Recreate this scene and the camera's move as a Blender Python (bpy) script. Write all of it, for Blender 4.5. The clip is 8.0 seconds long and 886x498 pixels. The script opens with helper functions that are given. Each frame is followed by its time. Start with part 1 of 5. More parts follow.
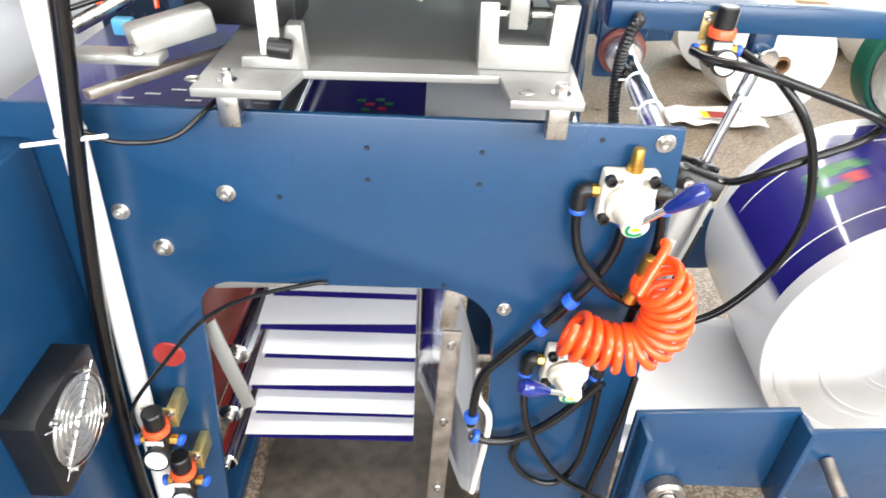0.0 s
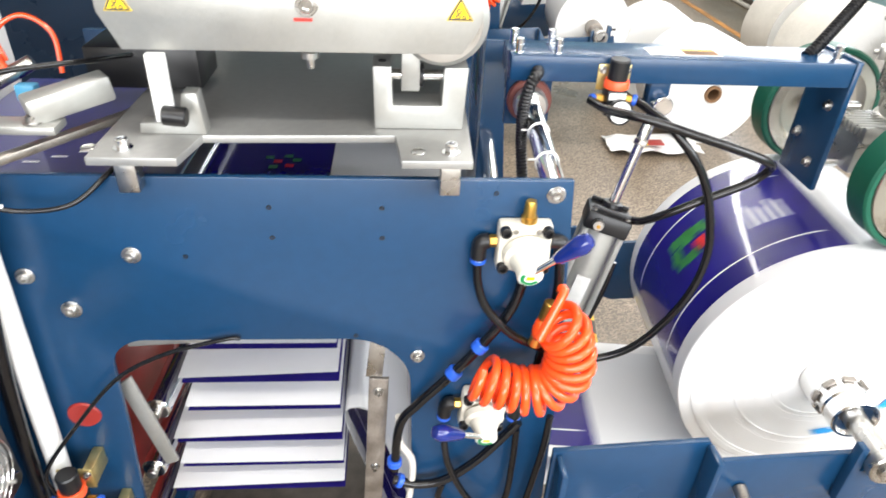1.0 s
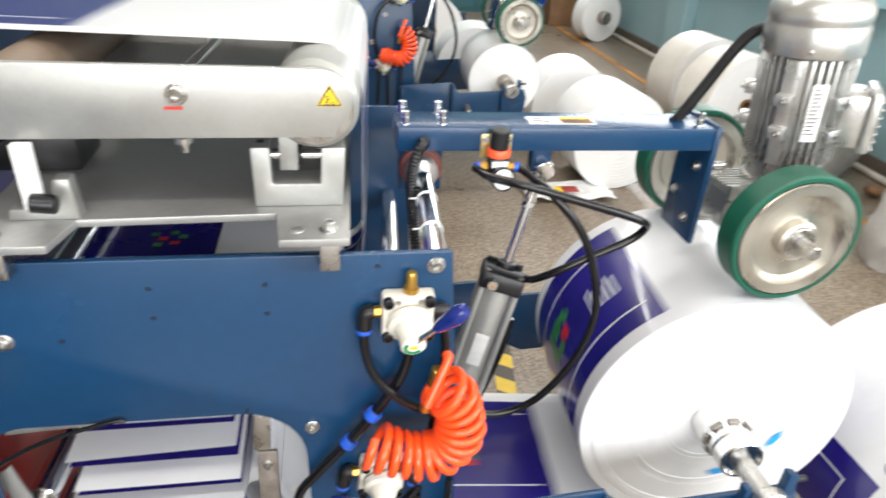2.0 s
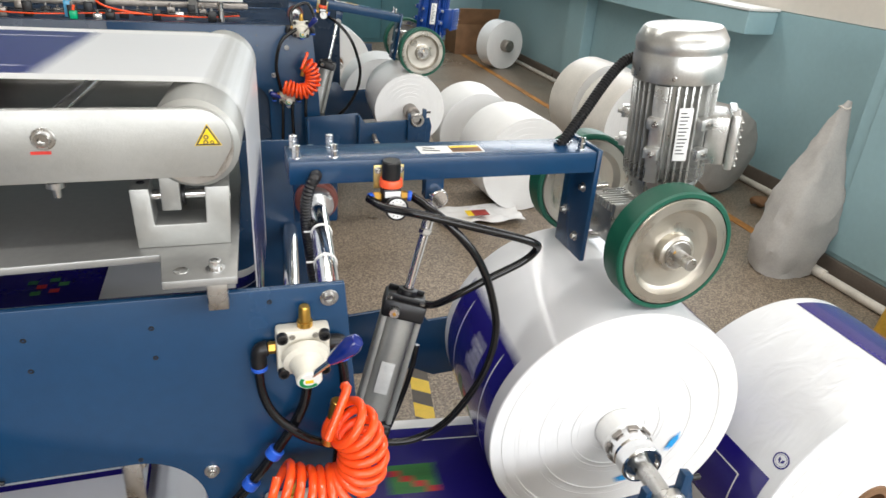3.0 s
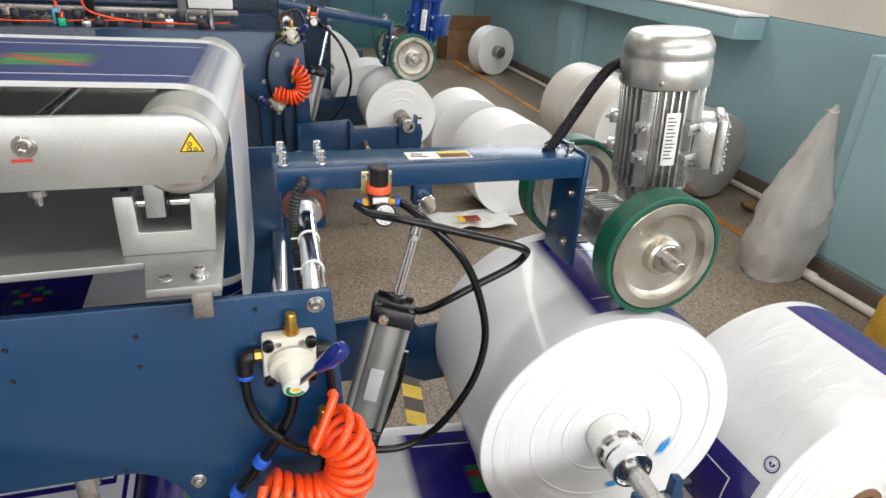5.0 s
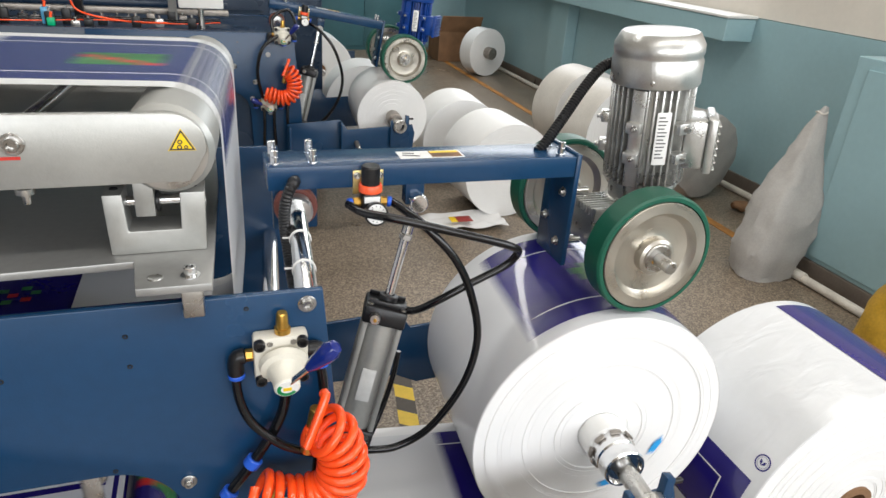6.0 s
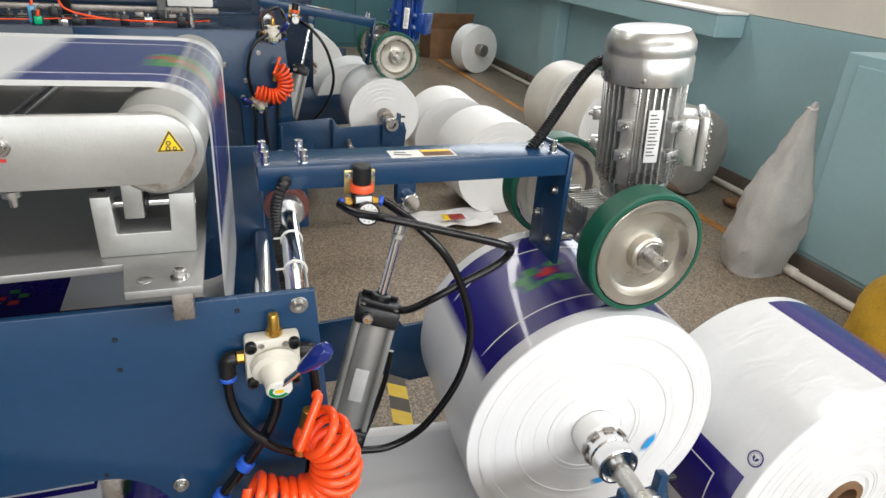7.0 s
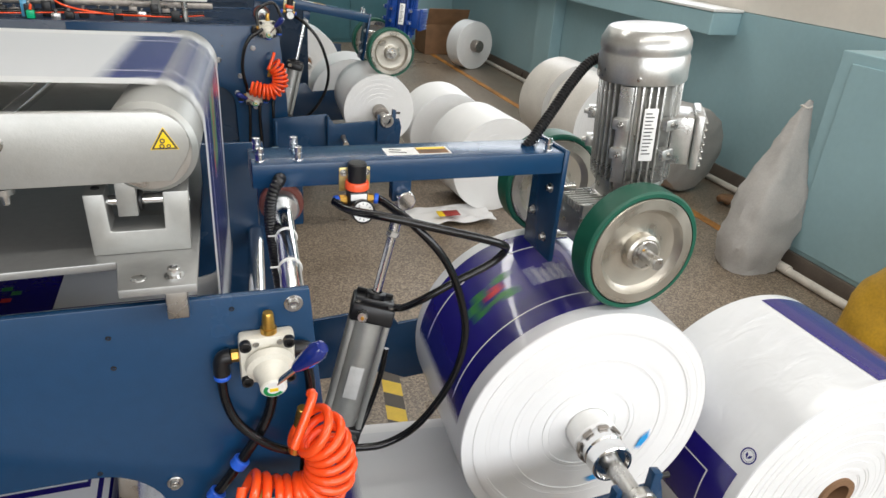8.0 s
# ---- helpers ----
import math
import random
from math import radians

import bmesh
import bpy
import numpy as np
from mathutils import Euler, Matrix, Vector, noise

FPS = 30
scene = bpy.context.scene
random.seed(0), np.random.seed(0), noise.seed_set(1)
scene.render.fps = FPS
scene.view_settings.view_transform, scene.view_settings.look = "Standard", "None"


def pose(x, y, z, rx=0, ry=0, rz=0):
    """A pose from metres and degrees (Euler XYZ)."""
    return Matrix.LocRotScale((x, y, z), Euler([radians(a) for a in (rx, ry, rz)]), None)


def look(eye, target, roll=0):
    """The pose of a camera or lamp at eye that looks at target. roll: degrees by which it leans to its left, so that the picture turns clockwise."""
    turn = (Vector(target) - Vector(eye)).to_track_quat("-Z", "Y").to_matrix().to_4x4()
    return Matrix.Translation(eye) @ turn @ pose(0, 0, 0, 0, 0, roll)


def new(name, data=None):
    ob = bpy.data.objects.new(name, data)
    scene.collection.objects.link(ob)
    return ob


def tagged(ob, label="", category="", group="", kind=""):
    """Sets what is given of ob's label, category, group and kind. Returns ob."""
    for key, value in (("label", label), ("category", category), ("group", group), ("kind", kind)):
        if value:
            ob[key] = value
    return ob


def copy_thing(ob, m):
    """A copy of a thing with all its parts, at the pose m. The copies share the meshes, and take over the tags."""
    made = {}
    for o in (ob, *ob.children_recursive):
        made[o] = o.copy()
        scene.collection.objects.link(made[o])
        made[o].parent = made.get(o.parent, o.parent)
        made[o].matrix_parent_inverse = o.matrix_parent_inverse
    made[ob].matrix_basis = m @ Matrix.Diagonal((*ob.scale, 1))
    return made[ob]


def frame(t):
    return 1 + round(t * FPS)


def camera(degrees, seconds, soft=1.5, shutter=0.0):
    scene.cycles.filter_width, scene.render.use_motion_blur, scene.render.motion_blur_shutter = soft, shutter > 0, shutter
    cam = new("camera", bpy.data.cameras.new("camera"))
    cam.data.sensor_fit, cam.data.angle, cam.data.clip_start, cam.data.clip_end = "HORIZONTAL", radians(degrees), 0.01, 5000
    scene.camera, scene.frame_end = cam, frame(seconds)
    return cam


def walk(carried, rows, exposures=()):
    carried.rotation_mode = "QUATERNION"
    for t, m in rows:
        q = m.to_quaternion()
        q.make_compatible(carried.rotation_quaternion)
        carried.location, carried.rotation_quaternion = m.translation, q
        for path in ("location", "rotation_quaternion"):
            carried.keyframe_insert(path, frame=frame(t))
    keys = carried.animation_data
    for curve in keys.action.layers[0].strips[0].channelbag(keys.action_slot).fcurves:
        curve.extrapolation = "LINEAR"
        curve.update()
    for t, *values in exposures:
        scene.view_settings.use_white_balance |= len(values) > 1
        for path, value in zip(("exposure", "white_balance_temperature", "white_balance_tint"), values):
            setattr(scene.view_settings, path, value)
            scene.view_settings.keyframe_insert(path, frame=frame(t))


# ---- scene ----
cam = camera(68.0, 8.0, soft=1.5, shutter=0.5)
PATH = [
    (0, (-0.009, -0.827, 1.538), (0.039, 0.807, 0.376), 3.02),
    (0.5, (0.029, -0.830, 1.559), (0.130, 0.832, 0.442), 3.09),
    (1, (0.080, -0.831, 1.591), (0.230, 0.839, 0.500), 3.00),
    (1.5, (0.118, -0.837, 1.611), (0.336, 0.876, 0.597), 3.40),
    (2, (0.159, -0.841, 1.646), (0.497, 0.876, 0.675), 3.93),
    (2.2, (0.158, -0.827, 1.653), (0.631, 0.873, 0.709), 5.63),
    (3.3, (0.217, -0.876, 1.662), (0.790, 0.827, 0.784), 4.04),
    (3.5, (0.219, -0.875, 1.661), (0.790, 0.827, 0.778), 3.83),
    (4, (0.218, -0.870, 1.662), (0.801, 0.826, 0.778), 3.73),
    (4.5, (0.213, -0.867, 1.663), (0.795, 0.835, 0.789), 3.92),
    (6, (0.213, -0.867, 1.657), (0.826, 0.829, 0.795), 4.31),
    (6.5, (0.216, -0.861, 1.659), (0.840, 0.828, 0.789), 4.28),
    (7, (0.216, -0.862, 1.659), (0.849, 0.825, 0.790), 4.21),
    (7.5, (0.221, -0.863, 1.659), (0.863, 0.820, 0.789), 4.32),
    (8, (0.216, -0.859, 1.662), (0.863, 0.817, 0.783), 4.59),
]
walk(cam, [(t, look(eye, target, roll)) for t, eye, target, roll in PATH],
     exposures=[(0.0, 0.98), (0.6, 0.88), (1.0, 0.72), (1.5, 0.50), (2.1, 0.30), (3.3, -0.22), (4.0, -0.27), (8.0, -0.34)])

UP = 0.38  # the heights below are counted from a datum 0.38 m over the floor

# ---- light ----
world = bpy.data.worlds.new("world")
scene.world = world
world.use_nodes = True
sky = world.node_tree.nodes.new("ShaderNodeTexSky")
sky.sky_type, sky.sun_disc = "NISHITA", False
sky.sun_elevation, sky.sun_rotation = radians(42), radians(150)
bg = world.node_tree.nodes["Background"]
bg.inputs["Strength"].default_value = 0.10
world.node_tree.links.new(sky.outputs[0], bg.inputs["Color"])


def window_light(name, eye, target, w, h, power, tint=(1.0, 0.98, 0.95)):
    d = bpy.data.lights.new(name, "AREA")
    d.shape, d.size, d.size_y, d.energy, d.color = "RECTANGLE", w, h, power, tint
    o = new(name, d)
    o.matrix_world = look(eye, target)
    return o


window_light("window_light_south", (0.6, -5.02, 2.3), (0.6, 0, 0.9), 7.0, 2.0, 290, (0.97, 0.98, 1.0))
window_light("window_light_east", (4.22, -1.9, 2.68), (0, -1.4, 0.9), 3.0, 1.7, 105, (0.96, 0.98, 1.0))
window_light("window_light_side", (4.22, 6.0, 2.4), (0, 5.0, 0.6), 5.4, 1.9, 150, (0.96, 0.98, 1.0))
for k in range(3):
    window_light("ceiling_tube_light", (0.8, -1.6 + 3.2 * k, 3.9), (0.8, -1.6 + 3.2 * k, 0), 5.0, 0.25, 75, (1.0, 0.98, 0.94))

# ---- materials ----
def mat(name, base, rough=0.5, metal=0.0, vary=0.12, scale=14.0, bump=0.0, bump_scale=120.0, coat=0.0, spread=0.0, aniso=0.0, trans=0.0, rvar=0.0, base2=None):
    """A surface with two scales of colour variation, fine relief and roughness wear."""
    m = bpy.data.materials.new(name)
    m.use_nodes = True
    nt = m.node_tree
    p = nt.nodes["Principled BSDF"]
    link = nt.links.new
    co = nt.nodes.new("ShaderNodeTexCoord")
    big, fine = nt.nodes.new("ShaderNodeTexNoise"), nt.nodes.new("ShaderNodeTexNoise")
    big.inputs["Scale"].default_value, big.inputs["Detail"].default_value = scale, 5
    fine.inputs["Scale"].default_value, fine.inputs["Detail"].default_value = scale * 14, 3
    for n in (big, fine):
        link(co.outputs["Object"], n.inputs["Vector"])
    add = nt.nodes.new("ShaderNodeMath")
    add.operation = "MULTIPLY_ADD"
    link(fine.outputs["Fac"], add.inputs[0])
    add.inputs[1].default_value = 0.5
    link(big.outputs["Fac"], add.inputs[2])
    ramp = nt.nodes.new("ShaderNodeValToRGB")
    lo = [c * (1 - vary) for c in base]
    hi = [min(1, c * (1 + vary)) for c in (base2 or base)]
    ramp.color_ramp.elements[0].position, ramp.color_ramp.elements[1].position = 0.45, 1.05
    ramp.color_ramp.elements[0].color, ramp.color_ramp.elements[1].color = (*lo, 1), (*hi, 1)
    link(add.outputs[0], ramp.inputs["Fac"])
    link(ramp.outputs["Color"], p.inputs["Base Color"])
    p.inputs["Roughness"].default_value, p.inputs["Metallic"].default_value = rough, metal
    if rvar:
        mr = nt.nodes.new("ShaderNodeMapRange")
        mr.inputs["From Min"].default_value, mr.inputs["From Max"].default_value = 0.3, 0.7
        mr.inputs["To Min"].default_value, mr.inputs["To Max"].default_value = max(0.02, rough - rvar), min(1, rough + rvar)
        link(big.outputs["Fac"], mr.inputs["Value"])
        link(mr.outputs[0], p.inputs["Roughness"])
    if coat:
        p.inputs["Coat Weight"].default_value = coat
    if trans:
        p.inputs["Transmission Weight"].default_value = trans
    if bump:
        bn, bm_ = nt.nodes.new("ShaderNodeTexNoise"), nt.nodes.new("ShaderNodeBump")
        bn.inputs["Scale"].default_value, bn.inputs["Detail"].default_value = bump_scale, 4
        link(co.outputs["Object"], bn.inputs["Vector"])
        bm_.inputs["Strength"].default_value, bm_.inputs["Distance"].default_value = bump, 0.004
        link(bn.outputs["Fac"], bm_.inputs["Height"])
        link(bm_.outputs["Normal"], p.inputs["Normal"])
    return m


blue_paint = mat("blue_paint", (0.0065, 0.041, 0.104), 0.26, vary=0.10, scale=3, bump=0.05, bump_scale=260, rvar=0.02)
navy_paint = mat("navy_paint", (0.005, 0.020, 0.048), 0.30, vary=0.15, scale=5, bump=0.05, bump_scale=260, rvar=0.08)
motor_blue = mat("motor_blue", (0.006, 0.05, 0.26), 0.35, vary=0.12, scale=12)
alu = mat("brushed_aluminium", (0.39, 0.39, 0.37), 0.40, 0.6, vary=0.08, scale=9, bump=0.06, bump_scale=420, rvar=0.08)
grey_plate = mat("grey_plate", (0.34, 0.34, 0.33), 0.40, 0.55, vary=0.10, scale=6, bump=0.05, bump_scale=300, rvar=0.1)
cast_alu = mat("cast_aluminium", (0.54, 0.54, 0.52), 0.33, 0.8, vary=0.14, scale=18, bump=0.08, bump_scale=180, rvar=0.1)
chrome = mat("chrome", (0.78, 0.78, 0.78), 0.14, 1.0, vary=0.05, scale=20, rvar=0.06)
steel = mat("steel", (0.50, 0.49, 0.47), 0.30, 1.0, vary=0.15, scale=40, rvar=0.1)
rusty_steel = mat("worn_steel", (0.32, 0.29, 0.26), 0.42, 0.9, vary=0.35, scale=30, bump=0.15, rvar=0.12)
black_rubber = mat("black_rubber", (0.004, 0.004, 0.005), 0.18, vary=0.25, scale=30)
black_plastic = mat("black_plastic", (0.007, 0.007, 0.008), 0.36, vary=0.2, scale=30, bump=0.06)
orange_tube = mat("orange_tube", (0.95, 0.085, 0.012), 0.22, vary=0.08, scale=30, coat=0.3)
orange_plastic = mat("orange_plastic", (0.85, 0.10, 0.03), 0.35, vary=0.1)
blue_plastic = mat("blue_plastic", (0.02, 0.10, 0.55), 0.30, vary=0.12)
blue_knob = mat("blue_knob", (0.006, 0.018, 0.16), 0.16, vary=0.15, coat=0.5)
cream = mat("cream_paint", (0.70, 0.67, 0.58), 0.42, vary=0.08, scale=30, bump=0.08)
brass = mat("brass", (0.62, 0.36, 0.08), 0.30, 0.95, vary=0.15, scale=50)
zinc = mat("yellow_zinc", (0.62, 0.50, 0.22), 0.32, 0.85, vary=0.2, scale=60)
green_rubber = mat("green_rubber", (0.004, 0.085, 0.050), 0.42, vary=0.15, scale=20, bump=0.1)
wheel_alu = mat("turned_aluminium", (0.52, 0.49, 0.43), 0.33, 0.9, vary=0.14, scale=14, bump=0.12, bump_scale=90, rvar=0.12)
white_film = mat("white_film", (0.80, 0.80, 0.80), 0.30, vary=0.02, scale=4, bump=0.08, bump_scale=22, coat=0.25)
grey_film = mat("milky_film", (0.68, 0.69, 0.71), 0.28, vary=0.02, scale=3, bump=0.12, bump_scale=28, coat=0.25)
roll_side = mat("roll_side", (0.84, 0.84, 0.83), 0.50, vary=0.03, scale=8)
print_blue = mat("print_blue", (0.014, 0.009, 0.16), 0.24, vary=0.12, scale=9, coat=0.5, bump=0.02, bump_scale=14)
print_green = mat("print_green", (0.03, 0.17, 0.04), 0.3, vary=0.5, scale=24)
print_red = mat("print_red", (0.50, 0.02, 0.02), 0.3, vary=0.4, scale=24)
pen_blue = mat("pen_blue", (0.02, 0.32, 0.72), 0.5, vary=0.25, scale=60)
teal_wall = mat("teal_wall_paint", (0.30, 0.46, 0.50), 0.45, vary=0.06, scale=2.2, bump=0.05, bump_scale=60, rvar=0.08)
beige_wall = mat("beige_wall_paint", (0.72, 0.67, 0.60), 0.75, vary=0.06, scale=2, bump=0.06, bump_scale=60)
skirting_mat = mat("skirting_tile", (0.14, 0.115, 0.095), 0.35, vary=0.25, scale=6, rvar=0.1)
white_pipe = mat("white_pipe", (0.62, 0.58, 0.52), 0.45, vary=0.2, scale=12)
yellow_line = mat("worn_yellow_paint", (0.40, 0.17, 0.03), 0.6, vary=0.55, scale=9)
tape_yellow = mat("tape_yellow", (0.62, 0.42, 0.02), 0.4, vary=0.15, scale=20)
tape_black = mat("tape_black", (0.05, 0.04, 0.03), 0.5, vary=0.3, scale=20)
sack_mat = mat("woven_sack", (0.37, 0.355, 0.335), 0.6, vary=0.14, scale=7, bump=0.7, bump_scale=24)
sack_yellow = mat("yellow_sack", (0.42, 0.24, 0.015), 0.5, vary=0.35, scale=6, bump=0.6, bump_scale=20)
sack_film = mat("dusty_film", (0.60, 0.57, 0.52), 0.42, vary=0.12, scale=5, bump=0.35, bump_scale=12)
card = mat("cardboard", (0.22, 0.12, 0.06), 0.8, vary=0.2, scale=8)
white_label = mat("white_label", (0.78, 0.78, 0.76), 0.4, vary=0.06, scale=40)
faint_label = mat("faded_sticker", (0.50, 0.50, 0.49), 0.35, vary=0.12, scale=40)
ink = mat("ink", (0.03, 0.03, 0.035), 0.5, vary=0.2)
sign_yellow = mat("sign_yellow", (0.85, 0.58, 0.01), 0.35, vary=0.05)
red_cap_mat = mat("primer_red", (0.20, 0.06, 0.045), 0.5, vary=0.25, scale=20)
red_mark = mat("red_mark", (0.55, 0.03, 0.02), 0.5, vary=0.2)
red_paint = mat("red_paint", (0.30, 0.028, 0.022), 0.4, vary=0.12)
label_green = mat("label_green", (0.0, 0.28, 0.08), 0.35, vary=0.1)
led_green = mat("connector_green", (0.0, 0.45, 0.20), 0.3)
brown_rubber = mat("brown_rubber", (0.16, 0.115, 0.08), 0.55, vary=0.15, scale=8, bump=0.1)
display_blue = mat("display_blue", (0.10, 0.38, 0.62), 0.25, vary=0.1)
mottled_dark = mat("mottled_dark_steel", (0.075, 0.062, 0.050), 0.55, vary=0.5, scale=22, bump=0.3, bump_scale=60)
# the end wall's teal, darkened to hold the shade at that end
shaded_teal = mat("shaded_wall_teal", (0.045, 0.13, 0.15), 0.4, vary=0.12, scale=3)
white_paint = mat("white_paint", (0.80, 0.80, 0.78), 0.4, vary=0.05)


def terrazzo():
    m = mat("terrazzo", (0.196, 0.158, 0.122), 0.34, vary=0.22, scale=1.3, rvar=0.1)
    nt = m.node_tree
    p = nt.nodes["Principled BSDF"]
    co = nt.nodes.new("ShaderNodeTexCoord")
    vor = nt.nodes.new("ShaderNodeTexVoronoi")
    vor.inputs["Scale"].default_value = 150
    nt.links.new(co.outputs["Object"], vor.inputs["Vector"])
    ramp = nt.nodes.new("ShaderNodeValToRGB")
    e = ramp.color_ramp.elements
    e[0].position, e[0].color = 0.0, (0.42, 0.37, 0.32, 1)
    e[1].position, e[1].color = 1.0, (1.85, 1.85, 1.75, 1)
    mid = ramp.color_ramp.elements.new(0.45)
    mid.color = (0.85, 0.82, 0.78, 1)
    sep = nt.nodes.new("ShaderNodeSeparateColor")
    nt.links.new(vor.outputs["Color"], sep.inputs[0])
    nt.links.new(sep.outputs[0], ramp.inputs["Fac"])
    mix = nt.nodes.new("ShaderNodeMix")
    mix.data_type, mix.blend_type = "RGBA", "MULTIPLY"
    mix.inputs["Factor"].default_value = 0.85
    src = p.inputs["Base Color"].links[0].from_socket
    nt.links.new(src, mix.inputs["A"])
    nt.links.new(ramp.outputs["Color"], mix.inputs["B"])
    nt.links.new(mix.outputs["Result"], p.inputs["Base Color"])
    return m


floor_mat = terrazzo()


def wrinkled():
    """Milky film with stretched creases and thin grey drag marks."""
    m = mat("wrinkled_film", (0.70, 0.71, 0.72), 0.25, vary=0.03, scale=3, coat=0.25)
    nt = m.node_tree
    p = nt.nodes["Principled BSDF"]
    co, mp = nt.nodes.new("ShaderNodeTexCoord"), nt.nodes.new("ShaderNodeMapping")
    mp.inputs["Scale"].default_value = (4, 9, 5)
    mp.inputs["Rotation"].default_value = (0.3, 0.5, 0.6)
    nt.links.new(co.outputs["Object"], mp.inputs["Vector"])
    nz, bp = nt.nodes.new("ShaderNodeTexNoise"), nt.nodes.new("ShaderNodeBump")
    nz.inputs["Scale"].default_value, nz.inputs["Detail"].default_value, nz.inputs["Distortion"].default_value = 1.6, 3, 1.2
    nt.links.new(mp.outputs[0], nz.inputs["Vector"])
    bp.inputs["Strength"].default_value, bp.inputs["Distance"].default_value = 0.30, 0.010
    nt.links.new(nz.outputs["Fac"], bp.inputs["Height"])
    nt.links.new(bp.outputs["Normal"], p.inputs["Normal"])
    return m


wrinkled_film = wrinkled()


# ---- building helpers ----
def thing(name, label, category, group="", kind="", at=(0, 0, 0), turn=(0, 0, 0)):
    o = new(name)
    o.matrix_world = pose(at[0], at[1], at[2] + UP, *turn)
    return tagged(o, label, category, group, kind)


def part(name, bm, material, parent, label="", smooth=True):
    me = bpy.data.meshes.new(name)
    bmesh.ops.recalc_face_normals(bm, faces=bm.faces[:])
    bm.to_mesh(me)
    bm.free()
    me.materials.append(material)
    if smooth:
        me.shade_smooth()
        me.set_sharp_from_angle(angle=radians(32))
    o = new(name, me)
    o.parent = parent
    if label:
        o["label"] = label
    return o


def merge(bm, piece):
    me = bpy.data.meshes.new("tmp")
    piece.to_mesh(me)
    bm.from_mesh(me)
    bpy.data.meshes.remove(me)
    piece.free()
    return bm


def box(x0, x1, y0, y1, z0, z1, bevel=0.0015, m=None, bm=None):
    b = bmesh.new()
    bmesh.ops.create_cube(b, size=1)
    bmesh.ops.scale(b, vec=(x1 - x0, y1 - y0, z1 - z0), verts=b.verts)
    bmesh.ops.translate(b, vec=((x0 + x1) / 2, (y0 + y1) / 2, (z0 + z1) / 2), verts=b.verts)
    if bevel:
        bmesh.ops.bevel(b, geom=b.edges[:], offset=bevel, segments=2, affect="EDGES", profile=0.5)
    if m is not None:
        bmesh.ops.transform(b, matrix=m, verts=b.verts)
    return merge(bm, b) if bm is not None else b


def prism(pts, y0, y1, bevel=0.0015, holes=(), bm=None):
    """A plate: an outline in x and z, between two depths y, with holes cut through."""
    b = bmesh.new()
    edges = []
    for loop in (pts, *holes):
        vs = [b.verts.new((x, y0, z)) for x, z in loop]
        edges += [b.edges.new((vs[i], vs[(i + 1) % len(vs)])) for i in range(len(vs))]
    if holes:
        bmesh.ops.triangle_fill(b, edges=edges, use_beauty=True)
    else:
        b.faces.new(b.verts[:])
    r = bmesh.ops.extrude_face_region(b, geom=b.faces[:])
    bmesh.ops.translate(b, vec=(0, y1 - y0, 0), verts=[v for v in r["geom"] if isinstance(v, bmesh.types.BMVert)])
    bmesh.ops.recalc_face_normals(b, faces=b.faces[:])
    if bevel:
        sharp = [e for e in b.edges if len(e.link_faces) == 2 and e.calc_face_angle(0) > 1.2]
        bmesh.ops.bevel(b, geom=sharp, offset=bevel, segments=2, affect="EDGES", profile=0.5)
    return merge(bm, b) if bm is not None else b


def arc(cx, cz, r, a0, a1, n=10):
    return [(cx + r * math.cos(radians(a0 + (a1 - a0) * i / n)), cz + r * math.sin(radians(a0 + (a1 - a0) * i / n))) for i in range(n + 1)]


def lathe(profile, p, axis, seg=40, bm=None):
    """A turned body: (radius, height) pairs round the line from p along axis."""
    b = bmesh.new()
    rings = []
    for r, h in profile:
        if r <= 1e-6:
            rings.append([b.verts.new((0, 0, h))])
        else:
            rings.append([b.verts.new((r * math.cos(2 * math.pi * i / seg), r * math.sin(2 * math.pi * i / seg), h)) for i in range(seg)])
    for A, B in zip(rings, rings[1:]):
        for i in range(seg):
            j = (i + 1) % seg
            if len(A) == 1 and len(B) == 1:
                break
            if len(A) == 1:
                b.faces.new((A[0], B[i], B[j]))
            elif len(B) == 1:
                b.faces.new((A[i], A[j], B[0]))
            else:
                b.faces.new((A[i], A[j], B[j], B[i]))
    m = Matrix.Translation(p) @ Vector(axis).to_track_quat("Z", "Y").to_matrix().to_4x4()
    bmesh.ops.transform(b, matrix=m, verts=b.verts)
    return merge(bm, b) if bm is not None else b


def rod(p, q, r, seg=20, r2=None, chamfer=0.12, bm=None):
    p, q = Vector(p), Vector(q)
    L = (q - p).length
    r2 = r if r2 is None else r2
    c = min(chamfer * min(r, r2), L * 0.2)
    return lathe([(0, 0), (r - c, 0), (r, c), (r2, L - c), (r2 - c, L), (0, L)], p, q - p, seg, bm)


def spline(pts, n=8):
    """A smooth line through the points."""
    P = [Vector(p) for p in pts]
    P = [2 * P[0] - P[1]] + P + [2 * P[-1] - P[-2]]
    out = []
    for a, b, c, d in zip(P, P[1:], P[2:], P[3:]):
        for i in range(n):
            t = i / n
            out.append(0.5 * (2 * b + (c - a) * t + (2 * a - 5 * b + 4 * c - d) * t * t + (3 * b - a - 3 * c + d) * t ** 3))
    return out + [P[-2]]


